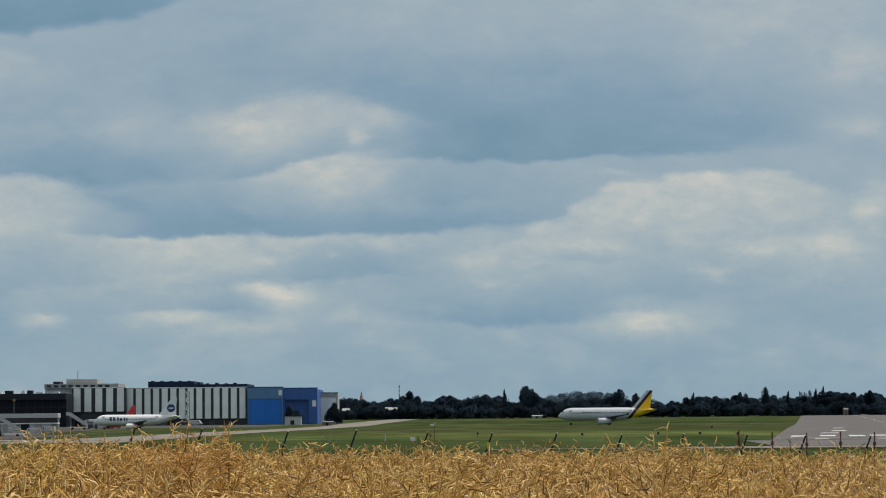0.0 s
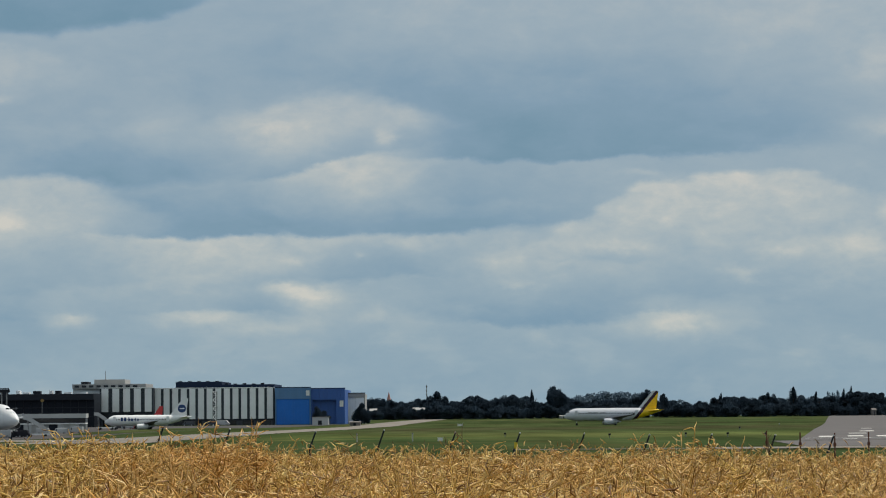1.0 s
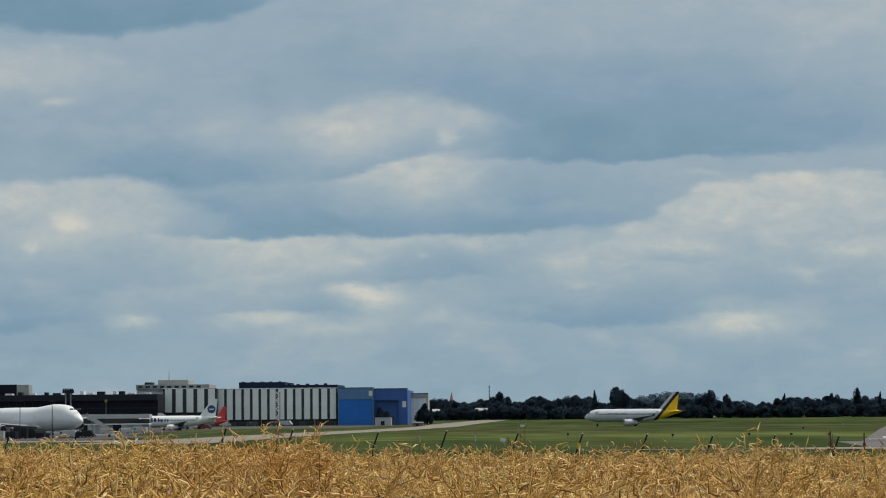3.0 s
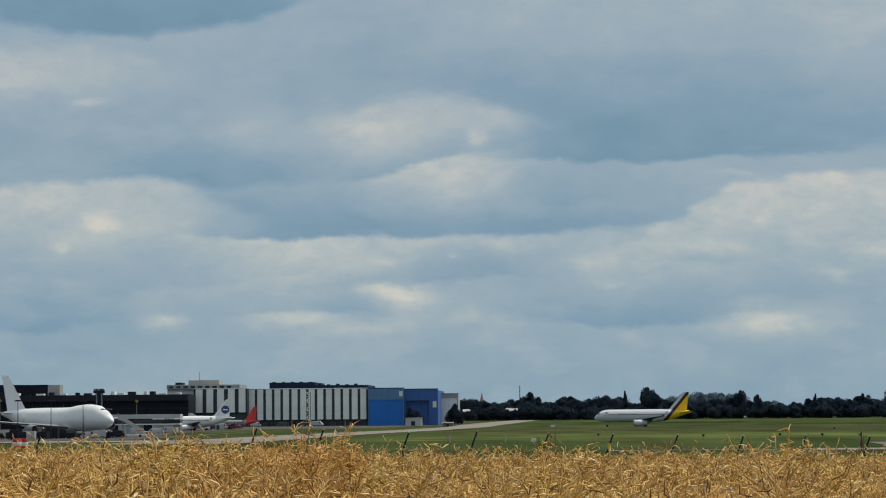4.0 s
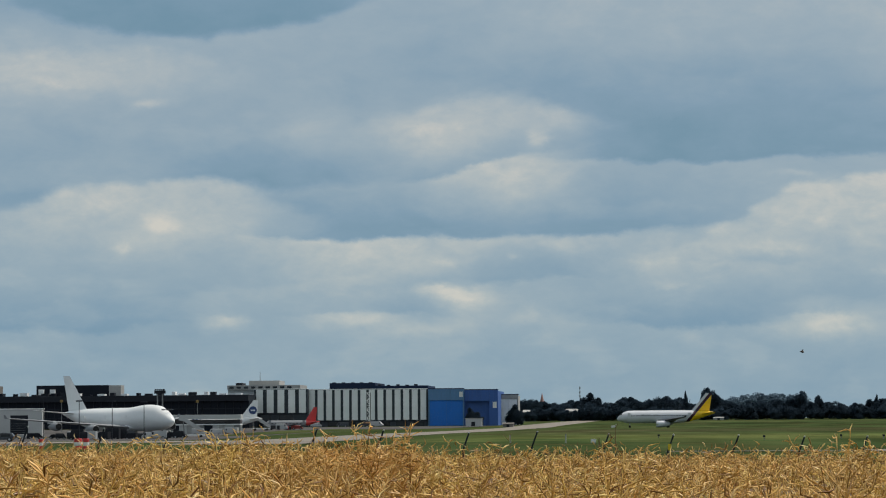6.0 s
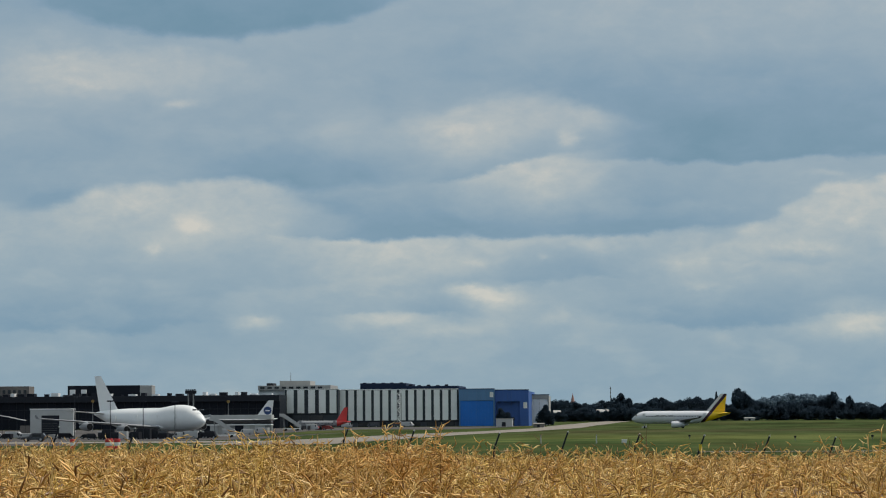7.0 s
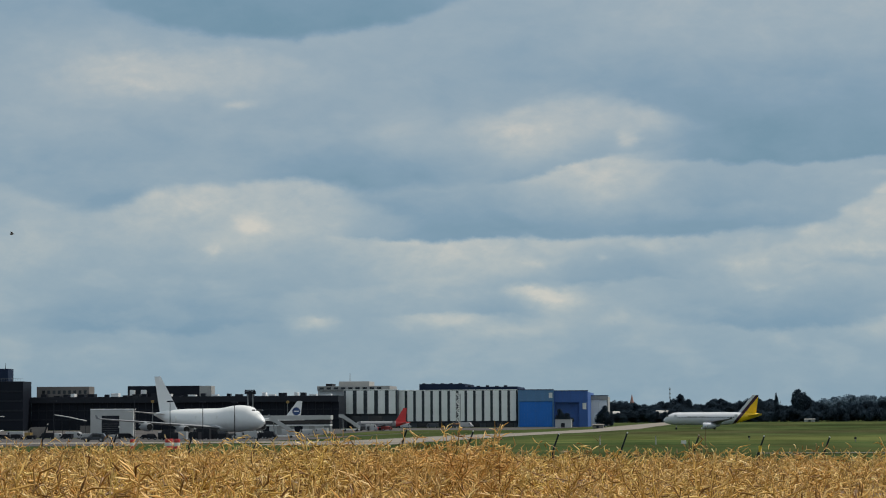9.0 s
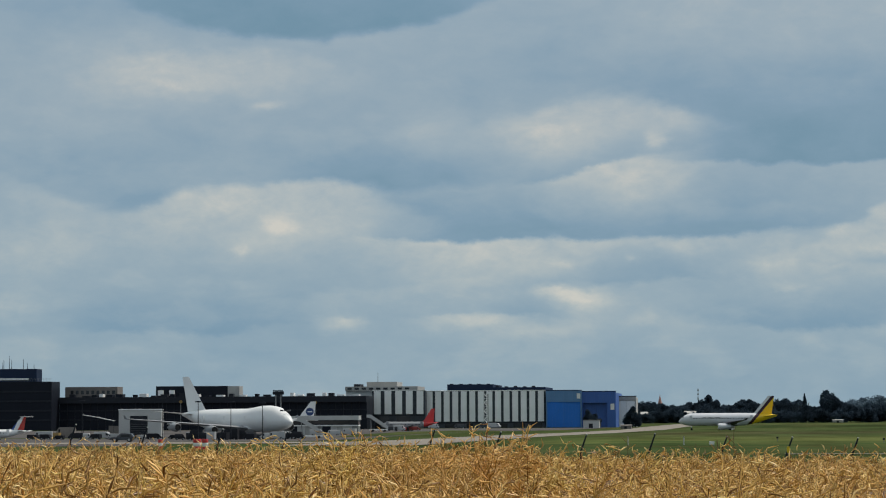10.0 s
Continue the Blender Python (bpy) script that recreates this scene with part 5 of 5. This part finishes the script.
CARDARK = material("dark_blue_car_paint", (0.012, 0.015, 0.022), 0.3, vary=0.1, size=2, coat=0.4)
CARWHITE = material("white_vehicle_paint", (0.36, 0.37, 0.38), 0.45, vary=0.1, size=2)
CARMATT = material("oily_dark_equipment_paint", (0.022, 0.024, 0.030), 0.85, vary=0.3, size=1, spec=0.1)
CARRED = material("red_vehicle_paint", (0.24, 0.025, 0.02), 0.4, vary=0.1, size=2)
CARYEL = material("amber_vehicle_paint", (0.26, 0.17, 0.05), 0.5, vary=0.1, size=2)

stairs_truck(-129.59, 800, 195, "white boarding stairs standing at the jumbo's nose")
stairs_truck(-134.36, 985, 200, "white boarding stairs parked before the pier")
random.seed(17)
# under and beside the jumbo
for px, yy, ln, ht, mat, lab in ((-141.17, 800, 4.6, 2.1, CARWHITE, "white apron van under the jumbo's fuselage"), (-137.58, 795, 5.6, 2.4, CARWHITE, "white catering van beside the jumbo"), (-136.91, 806, 4.2, 1.9, CARDARK, "dark tractor beside the jumbo's nose gear"), (-135.34, 812, 4.4, 2.0, CARWHITE, "white van by the boarding stairs"),
                                 (-156.96, 790, 4.0, 2.6, CARWHITE, "white ground power truck beneath the wing"), (-146.41, 812, 5.0, 1.8, CARDARK, "dark baggage tractor under the fuselage"), (-150.60, 815, 6.0, 2.6, CARDARK, "dark cargo loader under the fuselage"),
                                 (-154.04, 812, 4.0, 1.9, CARDARK, "dark baggage tractor under the wing"), (-154.18, 822, 5.0, 2.6, CARDARK, "dark cargo loader under the fuselage"), (-147.05, 806, 3.6, 1.5, CARDARK, "dark baggage cart under the fuselage"), (-143.59, 804, 3.8, 1.7, CARDARK, "dark baggage cart under the fuselage"), (-140.16, 802, 3.6, 1.6, CARDARK, "dark baggage cart under the fuselage"), (-137.08, 800, 3.8, 1.8, CARDARK, "dark baggage cart by the nose gear"), (-157.55, 806, 4.5, 2.0, CARDARK, "dark fuel truck under the wing"),
                                 (-142.76, 905, 5.0, 2.3, CARWHITE, "white van parked before the pier"), (-136.62, 900, 4.6, 2.0, CARWHITE, "white van parked before the pier"), (-131.57, 902, 5.0, 2.2, CARWHITE, "white van parked before the pier"),
                                 (-230.78, 880, 6.5, 2.7, CARWHITE, "white truck parked before the office block"), (-228.26, 885, 4.5, 2.2, CARYEL, "amber apron vehicle by the office block"), (-225.69, 890, 7.0, 4.0, BRICKISH, "grey container truck before the terminal"), (-216.49, 880, 5.0, 2.0, CARWHITE, "white van before the terminal"), (-210.70, 882, 6.0, 2.4, CARWHITE, "white apron truck before the terminal"), (-206.99, 880, 4.2, 1.8, CARDARK, "dark car before the terminal"),
                                 (-129.65, 1000, 4.6, 1.7, CARDARK, "dark van near the striped hall"), (-126.91, 1000, 4.5, 2.4, CARWHITE, "white van near the striped hall"), (-121.83, 1005, 4.4, 1.6, CARRED, "red apron car near the striped hall"),
                                 (-102.46, 1120, 5.2, 2.2, CARWHITE, "white lift truck before the striped hall"), (-106.88, 1122, 5.0, 2.2, CARDARK, "dark tractor before the striped hall"), (-116.28, 1115, 5.0, 2.0, CARDARK, "dark car before the striped hall"), (-126.73, 1110, 4.5, 2.0, CARWHITE, "white van before the striped hall")):
    vehicle(px, yy, random.choice((0, 180)) + random.uniform(-15, 15), ln, 1.9 + 0.1 * (ln > 5), ht, mat, lab, "vehicle")
# tall loaders and dollies crowded round the jumbo's wing root and engines
for px, yy, ln, ht, lab in ((-152.45, 800, 5.0, 3.5, "dark cargo loader raised by the jumbo's wing root"), (-149.93, 803, 4.6, 3.2, "dark cargo loader raised by the jumbo's wing root"), (-154.26, 797, 3.8, 2.4, "dark container dolly beside the jumbo"), (-161.43, 792, 4.4, 3.2, "dark fuel truck by the jumbo's engine"), (-158.32, 790, 3.6, 2.4, "dark container dolly by the jumbo's engine"), (-146.10, 798, 3.4, 2.0, "dark container dolly beside the jumbo"), (-133.86, 795, 3.4, 1.8, "dark container dolly beside the jumbo"), (-130.32, 790, 3.6, 2.2, "dark tug by the boarding stairs")):
    vehicle(px, yy, random.choice((0, 180)) + random.uniform(-20, 20), ln, 2.0, ht, CARMATT, lab, "vehicle")
# low dollies and tugs packed under the jumbo's wing and belly
rnd_low = random.Random(41)
low_x = -172.0
while low_x < -134.0:
    ln = rnd_low.uniform(2.6, 3.8)
    vehicle(low_x, 822 - 0.5 * (low_x + 172) + rnd_low.uniform(-3, 3), rnd_low.choice((0, 180)) + rnd_low.uniform(-20, 20), ln, 1.8, rnd_low.uniform(1.5, 2.5), CARMATT, "low dark container dolly under the jumbo", "vehicle")
    low_x += ln * rnd_low.uniform(0.9, 1.25)
# a row of carts and loaders waiting along the foot of the terminal
rnd_row = random.Random(23)
cart_x, cart_end = -231.59, -167.82
while cart_x < cart_end:
    ln = rnd_row.uniform(3.2, 5.6)
    pale = rnd_row.random() < 0.40
    vehicle(cart_x, 868 + rnd_row.uniform(-7, 7), rnd_row.choice((0, 180)) + rnd_row.uniform(-25, 25), ln, 1.9, rnd_row.uniform(1.3, 2.3), CARWHITE if pale else CARMATT, "white baggage van before the terminal" if pale else "dark baggage loader before the terminal", "vehicle")
    cart_x += ln * rnd_row.uniform(0.9, 1.5)
vehicle(-97.25, 420, 184, 3.7, 1.7, 1.4, CARDARK, "dark estate car parked on the concrete", "car", cargo=False)


# small striped light aircraft tail parked by the office block
tail_jet = airliner("striped_tail_jet", pose(-224.96 - 11.0, 838, ground_z(-205, 838) + 0.05, 0, 0, 172), "small parked airliner with red white and blue fin", 24.0, 1.3, 22.0, 7.4, 0.8,
                    body=WHITE, tail=WHITE, fin=banded("tricolour_fin", (0.02, 0.07, 0.28), [(-5.6, (0.72, 0.73, 0.73)), (-7.0, (0.42, 0.05, 0.04))], 0.5), wing=WINGGREY, nacelle_paint=WHITE)
bm = bmesh.new()
loft(bm, [[(x, y, 7.32), (x, y, 7.46), (x - c, y, 7.46), (x - c, y, 7.32)] for x, y, c in ((-11.0, -4.2, 0.9), (-9.6, 0, 2.4), (-11.0, 4.2, 0.9))])
part("stabiliser", bm, WHITE, tail_jet)


def light_pole(x, y, top, label, head="flood", r=0.11):
    z = ground_z(x, y)
    p = thing("light_pole", pose(x, y, z), label, "light pole", "apron light poles")
    bm = bmesh.new()
    rod(bm, (0, 0, 0), (0, 0, top - z), r * 1.3, r * 0.8, 8)
    part("pole", bm, DARKSTEEL if head == "flood" else STEEL, p)
    bm = bmesh.new()
    if head == "amber":
        n = 16
        loft(bm, [[(0.6 * math.cos(2 * math.pi * i / n), o, top - z + 0.6 * math.sin(2 * math.pi * i / n)) for i in range(n)] for o in (-0.1, 0.1)])
        part("sign", bm, CARYEL, p, "round amber stand sign")
    else:
        box(bm, -0.9, 0.9, -0.3, 0.3, top - z, top - z + 0.4, 0.06)
        part("lamp_head", bm, DARKSTEEL, p, "dark lamp head")
    return p


for px, yy, top in ((-156.12, 770, 8.87), (-146.95, 772, 8.67), (-138.07, 774, 8.46), (-212.50, 860, 9.98), (-186.00, 860, 10.91)):
    light_pole(px, yy, top, "slim apron light pole with a small lamp head")
for px, yy, top in ((-215.69, 1030, 11.13), (-163.13, 1030, 10.59)):
    light_pole(px, yy, top, "apron pole with a round amber sign", "amber")


def flood_mast(x, y, top, label):
    z = ground_z(x, y)
    m = thing("flood_mast", pose(x, y, z), label, "floodlight mast")
    for s in (-1, 1):
        bm = bmesh.new()
        rod(bm, (s * 0.9, 0, 0), (s * 0.9, 0, top - z), 0.3, 0.22, 8)
        part("pole", bm, STEEL, m, "grey steel pole")
    bm = bmesh.new()
    box(bm, -2.0, 2.0, -0.4, 0.4, top - z, top - z + 1.1, 0.06)
    part("lamp_frame", bm, DARKSTEEL, m)
    for i in range(5):
        bm = bmesh.new()
        box(bm, -1.8 + i * 0.75, -1.2 + i * 0.75, -0.75, -0.42, top - z + 1.12, top - z + 1.6, 0.05)
        part("lamp", bm, DARKSTEEL, m, "dark floodlight")
    return m


flood_mast(-165.52, 960, 12.98, "twin pole floodlight mast rising behind the jumbo")


def lattice_mast(x, y, top):
    z = ground_z(x, y)
    h = top - z
    m = thing("lattice_mast", pose(x, y, z), "grey steel lattice mast before the striped hall", "lattice mast")
    for sx in (-0.8, 0.8):
        for sy in (-0.8, 0.8):
            bm = bmesh.new()
            rod(bm, (sx, sy, 0), (sx, sy, h), 0.13, n=6)
            part("leg", bm, STEEL, m)
    n = 8
    for i in range(n):
        z0, z1 = h * i / n, h * (i + 1) / n
        for sy in (-0.8, 0.8):
            bm = bmesh.new()
            a = 0.8 if i % 2 else -0.8
            rod(bm, (a, sy, z0), (-a, sy, z1), 0.12, n=6)
            part("brace", bm, CLAD, m)
        bm = bmesh.new()
        rod(bm, (-0.8, -0.8, z1), (0.8, -0.8, z1), 0.09, n=6)
        part("crossbar", bm, CLAD, m)
    return m


lattice_mast(-107.40, 1135, 14.49)


# far mast and spire beyond the woods
def far_mast(x, y, top):
    m = thing("radio_mast", pose(x, y, 0), "thin grey radio mast beyond the woods", "radio mast")
    bm = bmesh.new()
    rod(bm, (0, 0, 0), (0, 0, top), 0.35, 0.2, 8)
    part("shaft", bm, STEEL, m)
    for k, z in enumerate((top - 2, top - 5, top - 8)):
        bm = bmesh.new()
        rod(bm, (0, 0, z), (0, 0, z + 1.2), 0.5, 0.5, 8)
        part("antenna_drum", bm, STEEL, m, "grey antenna drum")


far_mast(-33.13, 2000, 26.75)
sp = thing("church_spire", pose(-70.14, 2300, 0), "slender reddish church spire beyond the woods", "church spire")
bm = bmesh.new()
box(bm, -1.6, 1.6, -1.6, 1.6, 0, 17, 0.1)
part("tower", bm, BRICKISH, sp)
bm = bmesh.new()
rod(bm, (0, 0, 17), (0, 0, 24.87), 1.9, 0.1, 8)
part("spire", bm, material("faded_red_tile", (0.36, 0.20, 0.18), 0.8, vary=0.15, size=2), sp, "faded red spire")


# low pale sheds and vehicles along the wood edge
def shed(x0, x1, y, z1, mat, label):
    z = ground_z(x0, y)
    b = thing("shed", pose((x0 + x1) / 2, y, z), label, "shed", "far sheds")
    w, h = x1 - x0, z1 - z
    bm = bmesh.new()
    box(bm, -w / 2, w / 2, 0, 6, 0, h * 0.8, 0.05)
    part("wall", bm, mat, b)
    bm = bmesh.new()
    loft(bm, [[(xx, -0.3, h * 0.8), (xx, 6.3, h * 0.8), (xx, 3.0, h)] for xx in (-w / 2 - 0.2, w / 2 + 0.2)])
    part("roof", bm, mat, b)
    bm = bmesh.new()
    box(bm, -w * 0.15, w * 0.1, -0.06, -0.003, 0.05, h * 0.6)
    part("door", bm, DARKSTEEL, b, "dark door")


for a, b, y, z1, mat in ((50.37, 56.21, 1560, 3.32, CONCWALL), (-47.75, -43.6, 1060, 1.6, BRICKISH)):
    shed(a, b, y, z1, mat, "low pale shed by the trees")
for a, b, z1 in ((-34.4, -27.6, 8.7), (-59.66, -55.69, 8.3)):
    shed(a, b, 1588, z1, CONCWALL, "pale house among the trees")
    k = a - 2
    while k < b + 2:
        tree(k, 1576 + random.uniform(-4, 4), random.uniform(5.0, 6.8), random.uniform(5, 8), random.choice(CROWNS), random.uniform(0, 360), "dark green shrub along the field edge", "wood edge", -0.06)
        k += 2.6
# tan marker hut at the runway's far end
shed(233.9, 236.2, 1590, 5.9, BRICKISH, "tan brick hut at the runway's far end")

# runway markings
def mark(x, y, w, ln, name="runway_stripe"):
    """A painted stripe along the runway; x is measured from its left edge."""
    bm = bmesh.new()
    rows = []
    for yy in [y + ln * i / max(1, int(ln / 40)) for i in range(max(1, int(ln / 40)) + 1)]:
        z = ground_z(run_x(yy, x), yy)
        rows.append([(run_x(yy, x), yy, z + 0.095), (run_x(yy, x + w), yy, z + 0.095), (run_x(yy, x + w), yy, z + 0.07), (run_x(yy, x), yy, z + 0.07)])
    loft(bm, rows)
    o = new(name, mesh_of(bm, name, WORN))
    o.parent = RUNWAY
    return o


RUNWAY = bpy.data.objects["runway"]
for k in range(16):
    mark(2.0 + 3.4 * k + 0.3 * (k % 3), 338 + 3 * (k % 2), 2.0, 16, "threshold_stripe")
for k in range(24):
    mark(30.5, 420 + 60 * k, 0.45, 30, "centre_stripe")
for off, row, wide, ln in ((6.0, 392, 2.6, 10), (8.0, 440, 2.4, 14), (5.0, 307, 1.6, 4), (12.0, 305, 2.0, 5), (19.0, 395, 2.2, 12), (23.0, 450, 2.0, 16), (9.0, 520, 2.0, 14), (15.0, 309, 1.2, 4)):
    mark(off, row, wide, ln, "touchdown_stripe")
mark(0.5, 322, 60, 1.0, "threshold_bar")

# slim rusty posts by the runway end and small marker lamps in the grass
RUST = material("rusty_steel", (0.14, 0.05, 0.03), 0.8, vary=0.3, size=0.5)
for x, top in ((16.23, 2.05), (18.07, 1.94), (19.97, 1.89), (21.84, 1.94), (23.71, 1.89)):
    z = ground_z(x, 150)
    p = thing("marker_post", pose(x, 150, z), "slim rusty steel post with a collar", "post", "rusty posts")
    bm = bmesh.new()
    rod(bm, (0, 0, 0), (0, 0, top - z), 0.045, 0.04, 8)
    part("post", bm, RUST, p)
    bm = bmesh.new()
    rod(bm, (0, 0, (top - z) - 0.75), (0, 0, (top - z) - 0.55), 0.085, n=8)
    part("collar", bm, RUST, p, "rusty collar")
for x, y in ((28.9, 368), (34.0, 362), (38.4, 356), (18.2, 360), (4.8, 396), (93.5, 828), (63.7, 1798), (-3.7, 1074), (52.7, 536)):
    lamp = thing("marker_lamp", pose(x, y, ground_z(x, y)), "low airfield marker lamp in the grass", "marker lamp", "marker lamps")
    bm = bmesh.new()
    rod(bm, (0, 0, 0), (0, 0, 0.35), 0.06, n=8)
    part("stem", bm, STEEL, lamp)
    bm = bmesh.new()
    box(bm, -0.16, 0.16, -0.14, 0.14, 0.35, 0.6, 0.04)
    part("housing", bm, LINE if y > 600 else DARKSTEEL, lamp)


# white marker boards and short pale posts in the grass
def marker_board(x, y, w, h, label):
    z = ground_z(x, y)
    m = thing("marker_board", pose(x, y, z), label, "marker board", "marker boards")
    bm = bmesh.new()
    box(bm, -w / 2, w / 2, -0.06, 0.06, 0.12, 0.12 + h, 0.02)
    part("panel", bm, LINE, m)
    for q in (-0.35, 0.35):
        bm = bmesh.new()
        rod(bm, (q * w, 0, 0), (q * w, 0, 0.13), 0.03, n=6)
        part("foot", bm, STEEL, m)


marker_board(-3.80, 324, 0.62, 0.4, "small white marker board in the grass")
marker_board(-4.20, 960, 1.8, 0.7, "white taxiway board at the grass edge")
for x, y in ((-14.1, 333), (-7.3, 333)):
    z = ground_z(x, y)
    p = thing("marker_post", pose(x, y, z), "short pale weathered marker post in the grass", "post", "pale posts")
    bm = bmesh.new()
    rod(bm, (0, 0, 0), (0, 0, 0.95), 0.07, 0.06, 8)
    part("post", bm, PALEWALL, p)
    bm = bmesh.new()
    rod(bm, (0, 0, 0.952), (0, 0, 1.05), 0.09, 0.09, 8)
    part("cap", bm, STEEL, p, "grey cap")


# red and white marker drums beside the service road
def drum(x, y, top, r, label):
    z = ground_z(x, y)
    d = thing("marker_drum", pose(x, y, z), label, "marker drum", "marker drums")
    h = top - z
    for k in range(3):
        bm = bmesh.new()
        n = 18
        loft(bm, [[(r * q * math.cos(2 * math.pi * i / n), r * q * math.sin(2 * math.pi * i / n), h * (k + f) / 3) for i in range(n)] for f, q in ((0.0, 0.97), (0.06, 1.0), (0.94, 1.0), (1.0, 0.97))])
        part("band", bm, RED if k % 2 == 0 else LINE, d, soft=40)


drum(-59.33, 292, 1.20, 0.44, "red and white marker drum by the road")
drum(-58.25, 291, 1.20, 0.36, "red and white marker drum by the road")
drum(-65.14, 300, 1.11, 0.26, "small red marker drum by the road")


# thin white sloping canopy of a walkway before the terminal
can = thing("walkway_canopy", pose(-222.00, 900, ground_z(-215, 900)), "thin white sloping walkway canopy on slim posts", "canopy")
cz0, cz1, cw = 5.73 - ground_z(-215, 900), 3.67 - ground_z(-215, 900), -211.31 - (-222.00)
bm = bmesh.new()
loft(bm, [[(x, -1.2, z), (x, 1.2, z), (x, 1.2, z + 0.2), (x, -1.2, z + 0.2)] for x, z in ((0, cz0), (cw * 0.45, cz0 * 0.45 + cz1 * 0.55 + 0.35), (cw, cz1))])
part("roof", bm, PALEWALL, can)
for k in range(5):
    f = k / 4
    bm = bmesh.new()
    rod(bm, (cw * f * 0.98 + 0.1, 0, 0), (cw * f * 0.98 + 0.1, 0, cz0 + (cz1 - cz0) * f + 0.05), 0.07, n=8)
    part("post", bm, DARKSTEEL, can)


# weeds and a low bush along the fence, a yellow tag on one post
def weed(x, y, top, seed):
    rnd = random.Random(seed)
    z = ground_z(x, y)
    w = thing("dry_weed", pose(x, y, z), "thin dry brown weed beside the fence", "weed", "fence weeds")
    bm = bmesh.new()
    h = top - z
    rod(bm, (0, 0, 0), (rnd.uniform(-0.08, 0.08), 0, h), 0.022, 0.008, 5)
    part("stem", bm, WEED, w)
    for k in range(9):
        a, zz = rnd.uniform(0, 6.28), h * rnd.uniform(0.45, 0.95)
        bm = bmesh.new()
        rod(bm, (0, 0, zz), (0.22 * math.cos(a), 0.22 * math.sin(a), zz + 0.2), 0.012, 0.006, 4)
        part("twig", bm, WEED, w)


WEED = material("dry_brown_weed", (0.16, 0.09, 0.04), 0.8, vary=0.2, size=0.5)
for k, (x, top) in enumerate(((-0.41, 2.69), (-0.56, 2.31), (-4.81, 2.28), (-1.09, 2.16), (12.14, 2.18), (-3.21, 1.98), (-2.04, 2.00), (14.28, 1.84))):
    weed(x, 112.0, top, 50 + k)
bush = tree(10.18, 119, 0.0, 1.0, CROWNS[2], 20, "low dark bush growing at the fence", "fence bushes", 0.0)
bush.children[1].scale = (2.4, 1.2, 2.0 - ground_z(10, 119))
bush.children[0].scale = (0.8, 0.8, 0.8)


# ---- insects crossing low over the crop ----
INSECT = material("dark_insect_shell", (0.020, 0.017, 0.015), 0.5, vary=0.2, size=0.02)


def insect(label):
    """A small dark beetle in flight, its head along +x."""
    b = thing("flying_insect", Matrix(), label, "insect", "flying insects")
    bm = bmesh.new()
    loft(bm, [[(x, r * math.cos(2 * math.pi * i / 12), r * math.sin(2 * math.pi * i / 12)) for i in range(12)] for x, r in ((-0.011, 0.001), (-0.008, 0.0032), (-0.002, 0.0042), (0.003, 0.0036), (0.0045, 0.0026))])
    part("body", bm, INSECT, b, soft=60)
    bm = bmesh.new()
    loft(bm, [[(x, r * math.cos(2 * math.pi * i / 10), r * math.sin(2 * math.pi * i / 10)) for i in range(10)] for x, r in ((0.0045, 0.0018), (0.0065, 0.0026), (0.0085, 0.0010))])
    part("head", bm, INSECT, b, soft=60)
    for s in (-1, 1):
        bm = bmesh.new()
        loft(bm, [[(x, s * y, z), (x, s * y, z + 0.0004), (x - c, s * y, z + 0.0004), (x - c, s * y, z)] for x, y, z, c in ((0.002, 0.002, 0.003, 0.003), (0.001, 0.008, 0.007, 0.006), (-0.002, 0.014, 0.010, 0.003))])
        part("wing", bm, INSECT, b)
    return b


slow_insect = insect("small dark insect flying over the crop")
fast_insect = insect("small dark insect darting over the crop")
SLOW_ROWS = [(0.0, (23.3, 12.0, 3.236)), (6.2, (0.026, 12.0, 3.236)), (6.8, (-2.226, 12.0, 3.659)), (7.4, (-4.478, 12.0, 4.082)), (10.0, (-14.239, 12.0, 4.082))]
FAST_ROWS = [(0.0, (-87.121, 12.0, 3.586)), (8.2, (-10.623, 12.0, 3.586)), (9.1, (-2.227, 12.0, 3.845)), (10.0, (6.169, 12.0, 4.104))]


# ---- what moves ----
def motions():
    walk(a319, [(t, pose(*p)) for t, p in A319_ROWS])
    walk(b737, [(t, pose(*p)) for t, p in B737_ROWS])
    walk(slow_insect, [(t, pose(*p, 0, -10, 180)) for t, p in SLOW_ROWS])
    walk(fast_insect, [(t, pose(*p, 0, -4, 0)) for t, p in FAST_ROWS])


motions()
